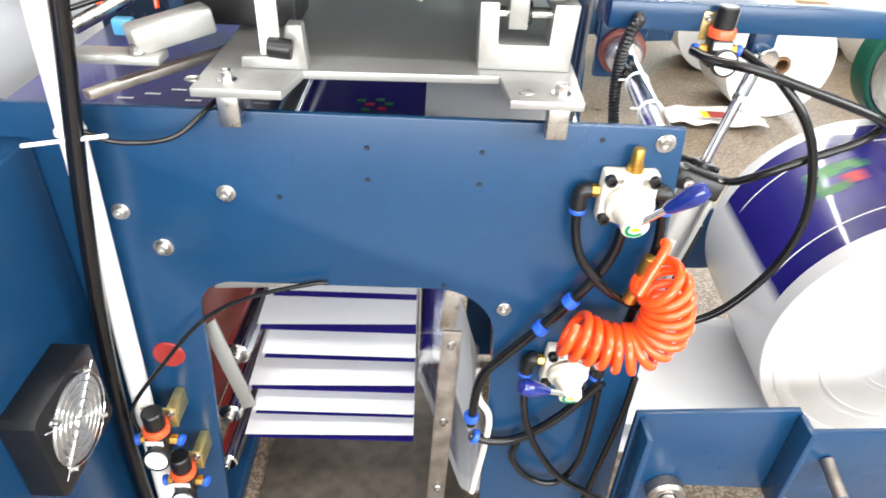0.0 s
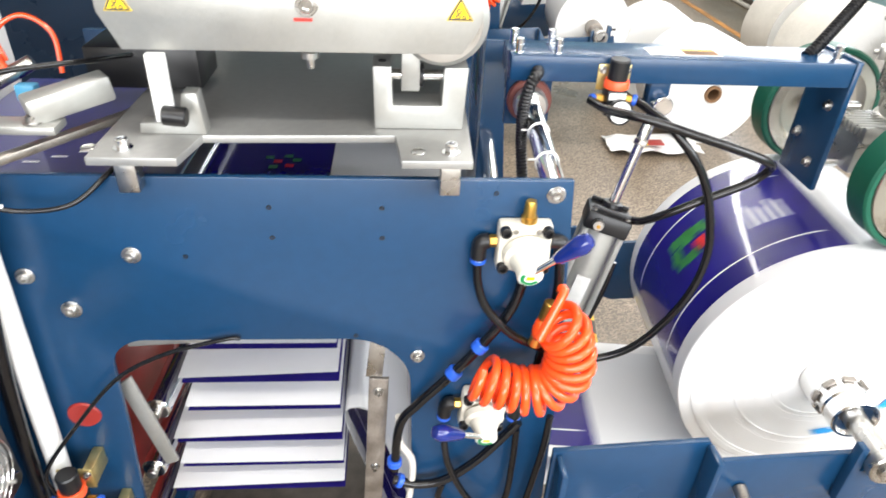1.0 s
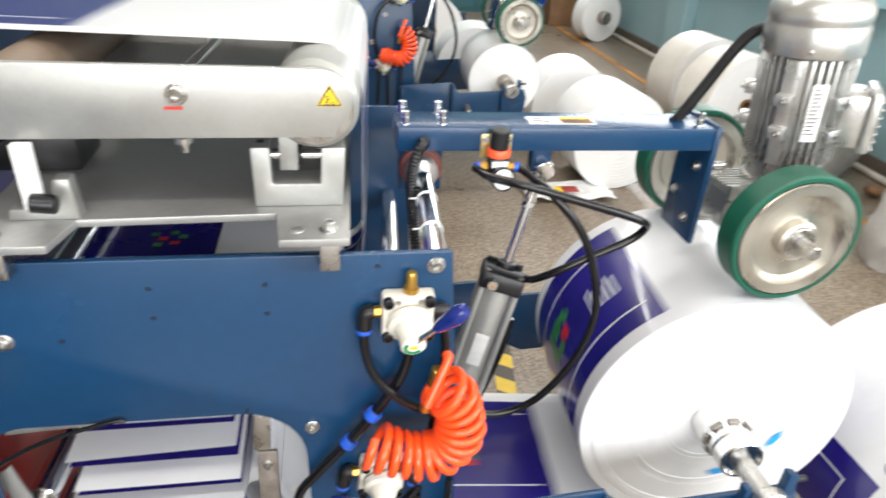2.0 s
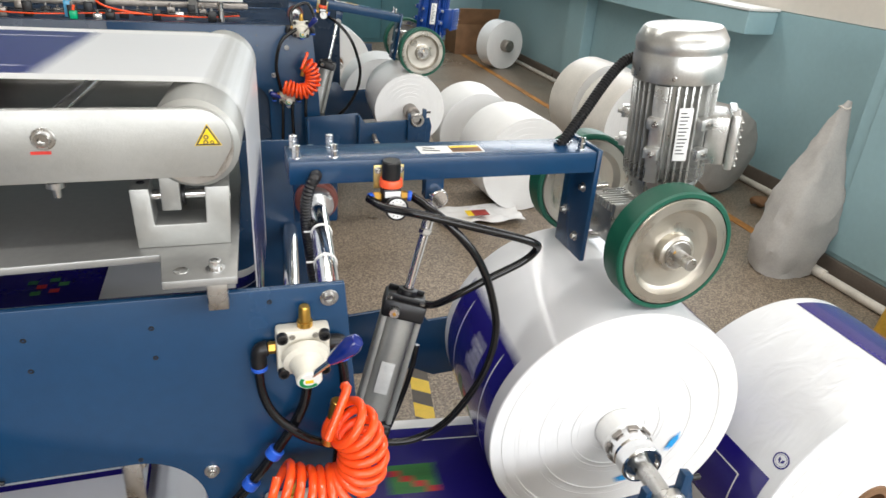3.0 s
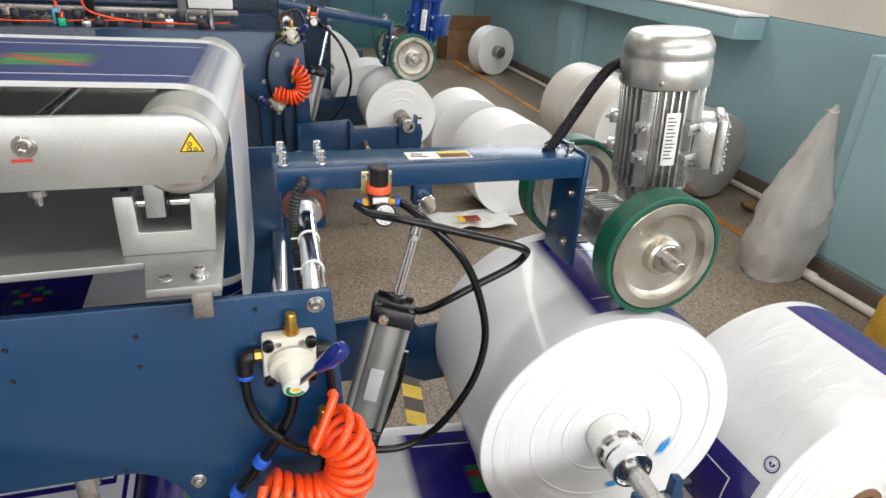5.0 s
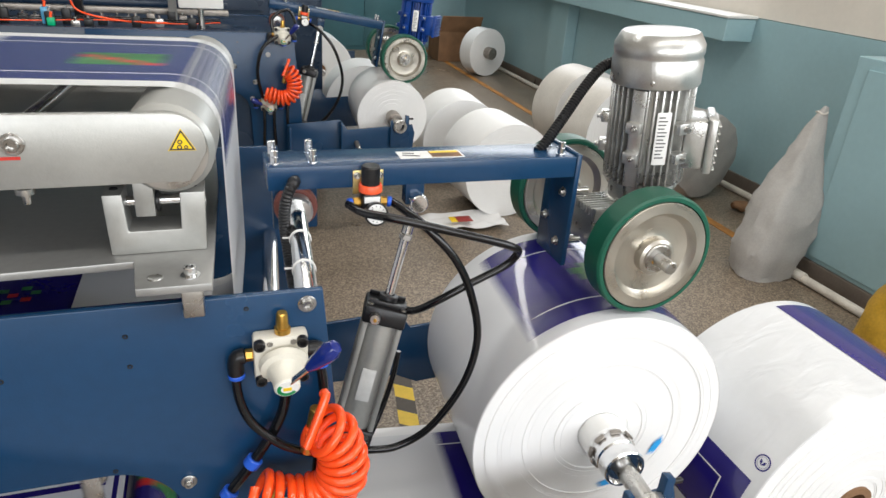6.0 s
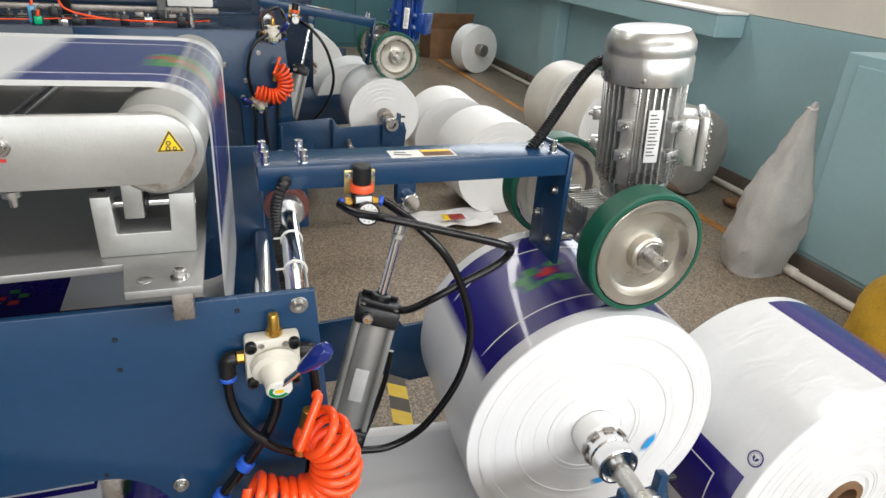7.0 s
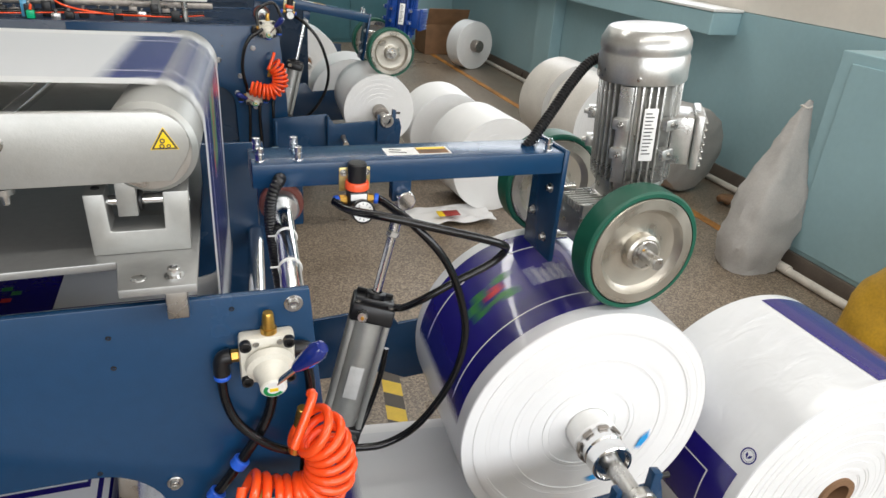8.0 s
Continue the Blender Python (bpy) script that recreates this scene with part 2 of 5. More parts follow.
def sweep(line, r, seg=10, bm=None, ribs=0.0):
    """A hose along a line; ribs: the depth of its corrugation."""
    b = bmesh.new()
    line = [Vector(p) for p in line]
    side = None
    rings = []
    for i, p in enumerate(line):
        t = (line[min(i + 1, len(line) - 1)] - line[max(i - 1, 0)]).normalized()
        if side is None:
            side = t.orthogonal().normalized()
        side = (side - t * side.dot(t)).normalized()
        up = t.cross(side)
        rr = r - (ribs if i % 2 else 0)
        rings.append([b.verts.new(p + rr * (math.cos(2 * math.pi * k / seg) * side + math.sin(2 * math.pi * k / seg) * up)) for k in range(seg)])
    for A, B in zip(rings, rings[1:]):
        for k in range(seg):
            b.faces.new((A[k], A[(k + 1) % seg], B[(k + 1) % seg], B[k]))
    b.faces.new(rings[0])
    b.faces.new(rings[-1])
    return merge(bm, b) if bm is not None else b


def resample(line, step):
    out, left = [line[0]], step
    for a, b in zip(line, line[1:]):
        d = (b - a).length
        while d >= left and d > 1e-9:
            a = a + (b - a) * (left / d)
            d -= left
            out.append(a)
            left = step
        left -= d
    return out


def bolt(parent, p, axis, r=0.008, washer=0.0125, name="bolt", material=None):
    """A socket-head screw with its washer; axis points out of the surface."""
    b = lathe([(washer * 0.6, 0), (washer, 0), (washer, 0.0015), (washer * 0.92, 0.0022), (r, 0.0022), (r, 0.008), (r * 0.88, 0.0095),
               (r * 0.55, 0.0095), (r * 0.50, 0.0045), (0, 0.0045)], p, axis, 20)
    return part(name, b, material or steel, parent)


def bar_text(parent, name, x, y, z, w, n, gap, h, axis_u, axis_v, material):
    """Rows of plain bars in place of writing that cannot be read."""
    bm = bmesh.new()
    u, v = Vector(axis_u).normalized(), Vector(axis_v).normalized()
    o = Vector((x, y, z))
    nrm = u.cross(v)
    for i in range(n):
        L = w * (0.6 + 0.4 * ((i * 37) % 10) / 10)
        q = o - v * gap * i
        vs = [bm.verts.new(q + u * a + v * b_ + nrm * 0.0004) for a, b_ in ((0, 0), (L, 0), (L, h), (0, h))]
        bm.faces.new(vs)
    return part(name, bm, material, parent, smooth=False)


# ---- the hall ----
def structure(name, bm, material, label):
    o = part(name, bm, material, None, label, smooth=False)
    o.location = (0, 0, UP)
    o["kind"] = "structure"
    return o


FLOOR = -UP
structure("floor", box(-7, 5, -5, 11, FLOOR - 0.1, FLOOR, 0), floor_mat, "grey-brown speckled terrazzo floor, slightly glossy")
structure("wall_east", box(4.07, 4.30, -5, 11, FLOOR, 0.87, 0), teal_wall, "teal painted lower half of the side wall")
structure("wall_east_upper", box(4.09, 4.30, -5, 11, 0.874, 1.02, 0), beige_wall, "pale beige plaster above the teal paint")
for y0, y1, z0, z1 in ((-5, -3.5, 1.02, 4.0), (-3.5, -0.3, 1.02, 1.40), (-3.5, -0.3, 3.2, 4.0), (-0.3, 3.30, 1.02, 4.0)):
    structure("wall_east_pier", box(4.09, 4.30, y0, y1, z0, z1, 0), beige_wall, "pale beige plaster wall between the windows")
structure("wall_east_lintel", box(4.09, 4.30, 3.30, 11, 3.2, 4.0, 0), beige_wall, "pale plaster over the window strip")
structure("wall_north", box(-7, 4.30, 9.6, 9.8, FLOOR, 4.0, 0), teal_wall, "teal painted end wall of the hall")
structure("wall_west", box(-7.2, -7, -5, 11, FLOOR, 4.0, 0), beige_wall, "pale plaster wall")
for x0, x1, z0, z1 in ((-7, -2.95, FLOOR, 4.0), (4.15, 4.30, FLOOR, 4.0), (-2.95, 4.15, FLOOR, 0.88), (-2.95, 4.15, 2.95, 4.0)):
    structure("wall_south", box(x0, x1, -5.2, -5, z0, z1, 0), beige_wall, "pale plaster wall with a long window")
structure("ceiling", box(-7.2, 4.5, -5.2, 11, 4.0, 4.1, 0), beige_wall, "pale plaster ceiling")
structure("boxed_wall", box(3.40, 4.066, -3.0, 1.80, FLOOR + 0.10, 0.855, 0.006), teal_wall, "teal painted boxed-out lower wall")
structure("skirting_boxed_wall", box(3.385, 4.06, -3.0, 1.815, FLOOR, FLOOR + 0.10, 0.004), skirting_mat, "dark tiled skirting under the boxed wall")
structure("wall_panel", box(3.388, 3.399, -2.9, 1.715, FLOOR + 0.13, 0.80, 0.004), teal_wall, "teal painted panel on the boxed-out wall")
structure("skirting_east", box(4.05, 4.068, 1.82, 9.6, FLOOR, FLOOR + 0.11, 0.003), skirting_mat, "dark tiled skirting along the wall")
structure("window_sill", box(3.80, 4.066, 3.30, 9.2, 0.70, 0.86, 0.008), teal_wall, "deep teal window ledge standing out of the wall")
structure("window_board", box(3.79, 4.07, 3.29, 9.2, 0.864, 0.885, 0.006), white_paint, "white window board on the ledge")
structure("pilaster", box(3.93, 4.066, 5.95, 6.35, FLOOR + 0.112, 0.69, 0.006), teal_wall, "teal pilaster under the window ledge")
window = thing("window_1", "long white-framed window over the ledge", "window", kind="structure")
for y in (3.4, 4.9, 6.4, 7.9, 9.1):
    part("window_frame", box(4.12, 4.20, y - 0.03, y + 0.03, 0.90, 3.18, 0.004), white_paint, window)
part("window_frame", box(4.12, 4.20, 3.3, 9.2, 0.89, 0.95, 0.004), white_paint, window)


def floor_strip(name, x0, x1, y0, y1, material, label):
    o = structure(name, box(x0, x1, y0, y1, FLOOR + 0.0005, FLOOR + 0.004, 0.001), material, label)
    return o


floor_strip("floor_line", 3.33, 3.40, 2.2, 9.3, yellow_line, "worn orange-yellow line painted on the floor")


def hazard_tape(p, ang, length):
    """Black and yellow tape stuck on the floor, one stripe after the other."""
    t = thing("hazard_tape", "yellow and black striped hazard tape on the floor", "floor tape", "hazard tapes", at=(p[0], p[1], FLOOR + 0.001), turn=(0, 0, ang))
    w, s, k, y = 0.074, 0.080, 0, 0.0
    while y < length:
        bm = bmesh.new()
        lean = -0.035
        q = [(-w / 2, y), (w / 2, y + lean), (w / 2, y + lean + s), (-w / 2, y + s)]
        lo = [bm.verts.new((a, b, 0.0)) for a, b in q]
        hi = [bm.verts.new((a, b, 0.0012)) for a, b in q]
        bm.faces.new(hi)
        bm.faces.new(lo)
        for i in range(4):
            bm.faces.new((lo[i], lo[(i + 1) % 4], hi[(i + 1) % 4], hi[i]))
        part("stripe", bm, tape_yellow if k % 2 else tape_black, t, smooth=False)
        y += s
        k += 1
    return t


hazard_tape((0.785, 0.90), -9, 0.42)
hazard_tape((1.25, 1.36), 90, 0.44)
hazard_tape((1.75, 1.10), 80, 0.35)

# ---- machine frame ----
H = -0.36  # the feet of the machine


def side_plate(y0, y1):
    out = [(-0.62, H), (-0.43, H), (-0.385, 0.30)] + arc(-0.318, 0.428, 0.062, 180, 90, 8) + \
          arc(0.005, 0.385, 0.105, 90, 0, 12) + [(0.118, 0.10), (0.120, H), (0.40, H), (0.372, 0.40), (0.340, 0.785), (-0.62, 0.785)]
    return prism(out, y0, y1, 0.0015)


def stand(label, paint):
    s = thing("machine_stand", label, "machine frame", "machine stands")
    part("front_plate", side_plate(0.0, 0.012), paint, s)
    part("rear_plate", side_plate(0.72, 0.732), paint, s)
    part("cross_bar", box(-0.5, -0.44, 0.0125, 0.7195, H + 0.05, H + 0.11, 0.004), paint, s)
    part("cross_bar", box(0.22, 0.28, 0.0125, 0.7195, H + 0.05, H + 0.11, 0.004), paint, s)
    for x, z, r in ((0.316, 0.763, 0.009), (0.121, 0.453, 0.008), (-0.305, 0.656, 0.009), (-0.415, 0.555, 0.010), (-0.466, 0.618, 0.009)):
        bolt(s, (x, -0.0005, z), (0, -1, 0), r, r * 1.55)
    for x, z in ((0.063, 0.738), (0.063, 0.687), (-0.098, 0.738), (-0.098, 0.687), (-0.228, 0.653), (0.228, 0.764), (0.019, 0.498)):
        part("threaded_hole", lathe([(0.0016, -0.001), (0.0016, 0.0006), (0.0036, 0.0008), (0.0040, 0.0)], (x, 0, z), (0, -1, 0), 12), black_plastic, s)
    return s


near_stand = stand("blue painted steel side plates of the unwinding machine", blue_paint)
part("red_cap", lathe([(0, 0.004), (0.026, 0.004), (0.028, 0.0), (0, 0)], (-0.452, -0.001, 0.325), (0, -1, 0), 24), red_paint, near_stand, "round red cap")


def guide_rollers(parent_label):
    """Turning rollers between the plates, as one thing each."""
    spots = [(0.256, 0.550, 0.019, "chrome")]
    made = []
    for x, z, r, _ in spots:
        g = thing("guide_roller", parent_label, "roller", "guide rollers", at=(x, 0.013, z), turn=(0, 0, -4.5))
        part("tube", rod((0, 0.004, 0), (0, 0.70, 0), r, 28), chrome, g)
        part("end_cap", lathe([(0, -0.004), (r * 0.7, -0.004), (r * 0.75, 0.003), (0, 0.003)], (0, 0.001, 0), (0, -1, 0), 20), cast_alu, g)
        made.append(g)
    return made


rollers = guide_rollers("polished chrome guide roller between the machine plates")


# ---- feed unit on top of the plates ----
def feed_unit():
    u = thing("feed_unit", "bare aluminium feed roller unit bolted on the blue plates", "roller unit")
    outline = [(-0.262, 0.953), (0.168, 0.957), (0.186, 0.985)] + arc(0.150, 1.006, 0.043, -10, 90, 10) + arc(-0.240, 1.006, 0.044, 90, 190, 10)
    part("side_plate", prism(outline, 0.020, 0.032), alu, u, "bare aluminium side plate with rounded ends")
    part("side_plate", prism(outline, 0.628, 0.640), alu, u)
    foot = [(-0.315, -0.04), (-0.20, -0.04), (-0.185, 0.035), (0.082, 0.045), (0.090, -0.038), (0.186, -0.038), (0.200, 0.36), (0.196, 0.66), (-0.315, 0.66)]
    bm = prism([(x, y) for x, y in foot], 0.820, 0.832)
    bmesh.ops.transform(bm, matrix=Matrix(((1, 0, 0, 0), (0, 0, 1, 0), (0, 1, 0, 0), (0, 0, 0, 1))), verts=bm.verts)
    part("base_plate", bm, grey_plate, u, "grey aluminium base plate")
    for x in (0.158, -0.275):
        for y in (-0.018, 0.62):
            part("spacer_block", box(x - 0.014, x + 0.014, y - 0.006, y + 0.022, 0.772, 0.8195, 0.002), steel, u)
        b = lathe([(0.013, 0), (0.013, 0.002), (0.0085, 0.002), (0.0085, 0.013), (0.0075, 0.0145), (0.005, 0.0145), (0.0045, 0.009), (0, 0.009)], (x, -0.012, 0.8325), (0, 0, 1), 22)
        part("bolt", b, chrome, u)
        part("hole", lathe([(0.0, 0.0004), (0.008, 0.0004), (0.0095, 0.0012), (0.0102, 0)], (x - 0.045, -0.010, 0.8322), (0, 0, 1), 20), steel, u)
    # the bearing block in the shape of a U
    U = [(0.052, 0.8325), (0.180, 0.8325), (0.184, 0.924), (0.150, 0.924), (0.148, 0.868), (0.078, 0.868), (0.076, 0.924), (0.050, 0.924)]
    part("bearing_block", prism(U, 0.068, 0.122, 0.002), alu, u, "milled aluminium bearing block")
    part("bearing_block", prism(U, 0.58, 0.63, 0.002), alu, u)
    part("slide_block", box(0.090, 0.116, 0.072, 0.116, 0.888, 0.952, 0.0015), alu, u)
    part("pin", rod((0.070, 0.094, 0.905), (0.156, 0.094, 0.905), 0.008), chrome, u)
    part("collar", rod((0.1165, 0.094, 0.905), (0.122, 0.094, 0.905), 0.0165), black_plastic, u)
    for x in (0.063, 0.167):
        part("screw_hole", lathe([(0, 0.0003), (0.004, 0.0003), (0.0055, 0.001), (0.006, 0)], (x, 0.094, 0.9242), (0, 0, 1), 14), black_plastic, u)
    part("screw_hole", lathe([(0, 0.0003), (0.004, 0.0003), (0.0060, 0.001), (0.0065, 0)], (0.1831, 0.094, 0.900), (1, 0, -0.05), 14), steel, u)
    # left hinge block, with the white lever
    part("hinge_block", prism([(-0.268, 0.8325), (-0.178, 0.8325), (-0.184, 0.892), (-0.204, 0.892), (-0.213, 0.850), (-0.266, 0.848)], 0.035, 0.062, 0.002), alu, u)
    part("lever", box(-0.232, -0.208, 0.005, 0.018, 0.862, 0.952, 0.002), white_paint, u, "white painted lever")
    part("pivot", rod((-0.220, 0.0, 0.875), (-0.190, 0.0, 0.872), 0.013), black_plastic, u)
    # screw in the middle of the side plate and the pen mark under it
    bolt(u, (-0.028, 0.0195, 1.014), (0, -1, 0), 0.009, 0.014)
    part("pen_mark", box(-0.045, -0.022, 0.0188, 0.0196, 0.994, 0.998, 0), red_mark, u)
    part("grease_screw", lathe([(0.012, 0), (0.012, 0.008), (0.006, 0.010), (0.005, 0.022), (0, 0.024)], (-0.030, 0.040, 0.951), (0, 0, -1), 16), steel, u)
    # rods and the dark inner tray
    part("tie_rod", rod((-0.035, 0.033, 1.020), (-0.005, 0.62, 1.006), 0.010), chrome, u)
    part("tray", box(-0.235, 0.115, 0.034, 0.626, 0.975, 0.983, 0.001), grey_plate, u)
    part("rubber_roller", rod((-0.240, 0.034, 1.000), (-0.240, 0.626, 1.000), 0.045, 36), brown_rubber, u, "brown rubber covered roller")
    # warning signs
    for x in (0.163, -0.256):
        for s, y, m_ in ((0.0195, 0.0194, sign_yellow), (0.0180, 0.0190, ink), (0.0140, 0.0186, sign_yellow)):
            bm = bmesh.new()
            c = (x, 1.010)
            vs = [bm.verts.new((c[0] + s * 1.02 * math.sin(a), y, c[1] + s * 1.02 * math.cos(a))) for a in (0, radians(120), radians(240))]
            bm.faces.new(vs)
            r = bmesh.ops.extrude_face_region(bm, geom=bm.faces[:])
            bmesh.ops.translate(bm, vec=(0, 0.0004, 0), verts=[v for v in r["geom"] if isinstance(v, bmesh.types.BMVert)])
            part("warning_sign", bm, m_, u, "yellow warning triangle with a black edge", smooth=False)
        for dx, dz, r in ((-0.002, 0.004, 0.0032), (-0.003, -0.003, 0.0032), (0.005, -0.003, 0.0026)):
            part("sign_symbol", lathe([(r * 0.55, 0), (r * 0.55, 0.0006), (r, 0.0006), (r, 0)], (x + dx, 0.0185, 1.008 + dz), (0, -1, 0), 12), ink, u)
    return u


feed_unit()
top_roller = thing("top_roller", "bare aluminium top roller that turns the film", "roller", at=(0.142, 0.036, 0.996), turn=(0, 0, -4.5))
part("tube", rod((0, 0, 0), (0, 0.588, 0), 0.061, 52), alu, top_roller)
part("end_ring", lathe([(0.012, 0), (0.050, 0), (0.053, 0.003), (0.053, 0.0045), (0.012, 0.0045)], (0, -0.0006, 0), (0, -1, 0), 40), steel, top_roller)
part("axle", rod((0, 0.592, 0), (0, 0.62, 0), 0.016), steel, top_roller)

# ---- swing arm with motor and drive wheels ----
def gear_motor(paint, label, axis_x=1.085):
    m = thing("gear_motor", label, "motor", "gear motors", at=(axis_x + 0.056, 0.365, 0.735), turn=(0, -4.5, 0))
    part("flange", lathe([(0, 0), (0.075, 0), (0.082, 0.004), (0.082, 0.016), (0.072, 0.020), (0.070, 0.050), (0.080, 0.054), (0.080, 0.064), (0, 0.064)], (0, 0, 0), (0, 0, 1), 44), paint, m)
    part("body", rod((0, 0, 0.064), (0, 0, 0.286), 0.066, 40), paint, m)
    n = 36
    fin = None
    for i in range(n):
        a = 360 * i / n
        if a in (220.0, 280.0, 150.0):
            continue
        if fin is None:
            o = part("cooling_fin", box(0.062, 0.090, -0.0022, 0.0022, 0.068, 0.284, 0.0008), paint, m)
            fin = o.data
        else:
            o = new("cooling_fin", fin)
            o.parent = m
        o.rotation_euler.z = radians(a)
    part("fan_cowl", lathe([(0.0, 0.286), (0.094, 0.286), (0.0955, 0.289), (0.0955, 0.335), (0.0925, 0.341), (0.0925, 0.347), (0.0945, 0.352), (0.0940, 0.368), (0.082, 0.389), (0.078, 0.392), (0.074, 0.3915), (0, 0.390)], (0, 0, 0), (0, 0, 1), 52), paint, m, "smooth silver fan cowl" if paint is cast_alu else "")
    for a in (-143, -79, -212):
        for z in (0.138, 0.204):
            part("lug", box(0.080, 0.105, -0.016, 0.016, z - 0.012, z + 0.012, 0.002, pose(0, 0, 0, 0, 0, a)), paint, m)
            q = pose(0, 0, 0, 0, 0, a)
            bolt(m, q @ Vector((0.1048, 0.003, z)), q.to_3x3() @ Vector((1, 0, 0)), 0.005, 0.0075)
    q = pose(0, 0, 0, 0, 0, -78)
    part("flat_rib", box(0.070, 0.089, -0.020, 0.006, 0.068, 0.282, 0.001, pose(0, 0, 0, 0, 0, -136)), paint, m)
    part("name_plate", box(0.0895, 0.0912, -0.015, 0.015, 0.125, 0.240, 0.0004, pose(0, 0, 0, 0, 0, -106)), white_label, m, "worn white name plate")
    w = pose(0, 0, 0, 0, 0, -106)
    bar_text(m, "print", *(w @ Vector((0.0912, -0.011, 0.228))), 0.022, 12, 0.008, 0.0025, w.to_3x3() @ Vector((0, 1, 0)), (0, 0, 1), ink)
    part("terminal_box", box(0.075, 0.122, -0.050, 0.050, 0.110, 0.215, 0.005, pose(0, 0, 0, 0, 0, -34)), paint, m)
    part("terminal_lid", box(0.1225, 0.140, -0.058, 0.058, 0.103, 0.223, 0.004, pose(0, 0, 0, 0, 0, -34)), paint, m)
    for k in range(7):
        part("lid_rib", box(0.1405, 0.147, -0.056, 0.056, 0.111 + 0.016 * k, 0.115 + 0.016 * k, 0.001, pose(0, 0, 0, 0, 0, -34)), paint, m)
    for a in (-60, 30, 120, 210):
        q = pose(0, 0, 0, 0, 0, a)
        part("stud", rod(q @ Vector((0.077, 0, 0.010)), q @ Vector((0.077, 0, 0.085)), 0.005, 10), steel, m)
    part("cowl_screw", lathe([(0.005, 0), (0.005, 0.002), (0, 0.003)], pose(0, 0, 0, 0, 0, -127) @ Vector((0.0955, 0, 0.300)), (-0.6, -0.8, 0), 12), steel, m)
    return m


def drive_wheel(x, y, z, label):
    w = thing("drive_wheel", label, "wheel", "drive wheels", at=(x, y, z))
    R = 0.134
    part("tyre", lathe([(R - 0.012, 0), (R - 0.004, 0), (R, 0.004), (R, 0.056), (R - 0.004, 0.060), (R - 0.012, 0.060)], (0, 0, 0), (0, 1, 0), 72), green_rubber, w, "green rubber tread")
    part("rim", lathe([(0.024, -0.008), (0.034, -0.008), (0.040, -0.004), (0.041, 0.016), (0.052, 0.018), (0.085, 0.014), (0.093, 0.006), (0.097, -0.002), (0.118, -0.002), (0.1195, 0.0), (0.1195, 0.060), (0.095, 0.060), (0.09, 0.045), (0.024, 0.045)], (0, 0, 0), (0, 1, 0), 72), wheel_alu, w, "turned aluminium rim")
    part("hub_ring", lathe([(0.014, -0.011), (0.029, -0.011), (0.031, -0.009), (0.031, -0.0085), (0.014, -0.0085)], (0, 0, 0), (0, 1, 0), 36), steel, w)
    part("key", box(-0.003, 0.003, -0.012, 0.02, 0.012, 0.0165, 0.0005), brass, w)
    return w


def swing_arm(paint, label):
    s = thing("swing_arm", label, "machine arm", "swing arms")
    part("beam", box(0.286, 0.925, 0.310, 0.412, 0.826, 0.872, 0.003), paint, s)
    part("end_plate", box(0.9255, 0.9375, 0.308, 0.440, 0.612, 0.876, 0.003), paint, s)
    for y, z in ((0.345, 0.78), (0.410, 0.70), (0.345, 0.66)):
        part("spacer_pin", rod((0.9380, y, z), (0.985, y, z), 0.009), chrome, s)
        bolt(s, (0.925, y, z), (-1, 0, 0), 0.007, 0.011)
    part("bracket_lug", box(0.560, 0.600, 0.342, 0.372, 0.770, 0.8255, 0.003), paint, s)
    for x, y in ((0.302, 0.330), (0.302, 0.392), (0.372, 0.330), (0.372, 0.392), (0.895, 0.33), (0.895, 0.392)):
        b = lathe([(0.009, 0.0), (0.009, 0.002), (0.0075, 0.002), (0.0075, 0.014), (0.005, 0.015), (0.0075, 0.016), (0.0075, 0.026), (0.0045, 0.0265), (0.004, 0.020), (0, 0.020)], (x, y, 0.8722), (0, 0, 1), 16)
        part("bolt", b, chrome, s)
    part("notice", box(0.545, 0.680, 0.335, 0.380, 0.8722, 0.8728, 0), white_label, s, "white and tan notice sticker")
    part("notice_field", box(0.612, 0.676, 0.338, 0.377, 0.8729, 0.8733, 0), card, s)
    part("notice_band", box(0.614, 0.674, 0.364, 0.375, 0.8734, 0.8737, 0), sign_yellow, s)
    bar_text(s, "print", 0.616, 0.356, 0.8734, 0.055, 3, 0.006, 0.002, (1, 0, 0), (0, 1, 0), ink)
    bar_text(s, "print", 0.556, 0.366, 0.8729, 0.040, 2, 0.014, 0.006, (1, -0.25, 0), (0.25, 1, 0), ink)
    part("pivot_tube", rod((0.319, 0.013, 0.757), (0.369, 0.719, 0.757), 0.0185, 28), chrome, s, "polished chrome pivot tube")
    part("pivot_flange", rod((0.345, 0.395, 0.757), (0.3465, 0.412, 0.757), 0.044, 28), red_cap_mat, s, "dull red flange")
    part("pivot_collar", rod((0.3432, 0.365, 0.757), (0.345, 0.3945, 0.757), 0.033, 28), cast_alu, s)
    part("pivot_clamp", box(0.300, 0.392, 0.414, 0.432, 0.700, 0.8255, 0.006), paint, s)
    # gearbox with its fins
    part("gearbox", box(0.990, 1.085, 0.310, 0.420, 0.650, 0.728, 0.006), cast_alu, s)
    for k in range(8):
        part("gearbox_fin", box(0.985, 1.080, 0.314 + 0.013 * k, 0.319 + 0.013 * k, 0.7282, 0.748, 0.001), cast_alu, s)
    part("gearbox_lug", box(0.985, 1.030, 0.296, 0.3095, 0.720, 0.752, 0.002), cast_alu, s)
    part("wheel_shaft", rod((1.043, 0.085, 0.708), (1.043, 0.640, 0.708), 0.0135), steel, s)
    return s


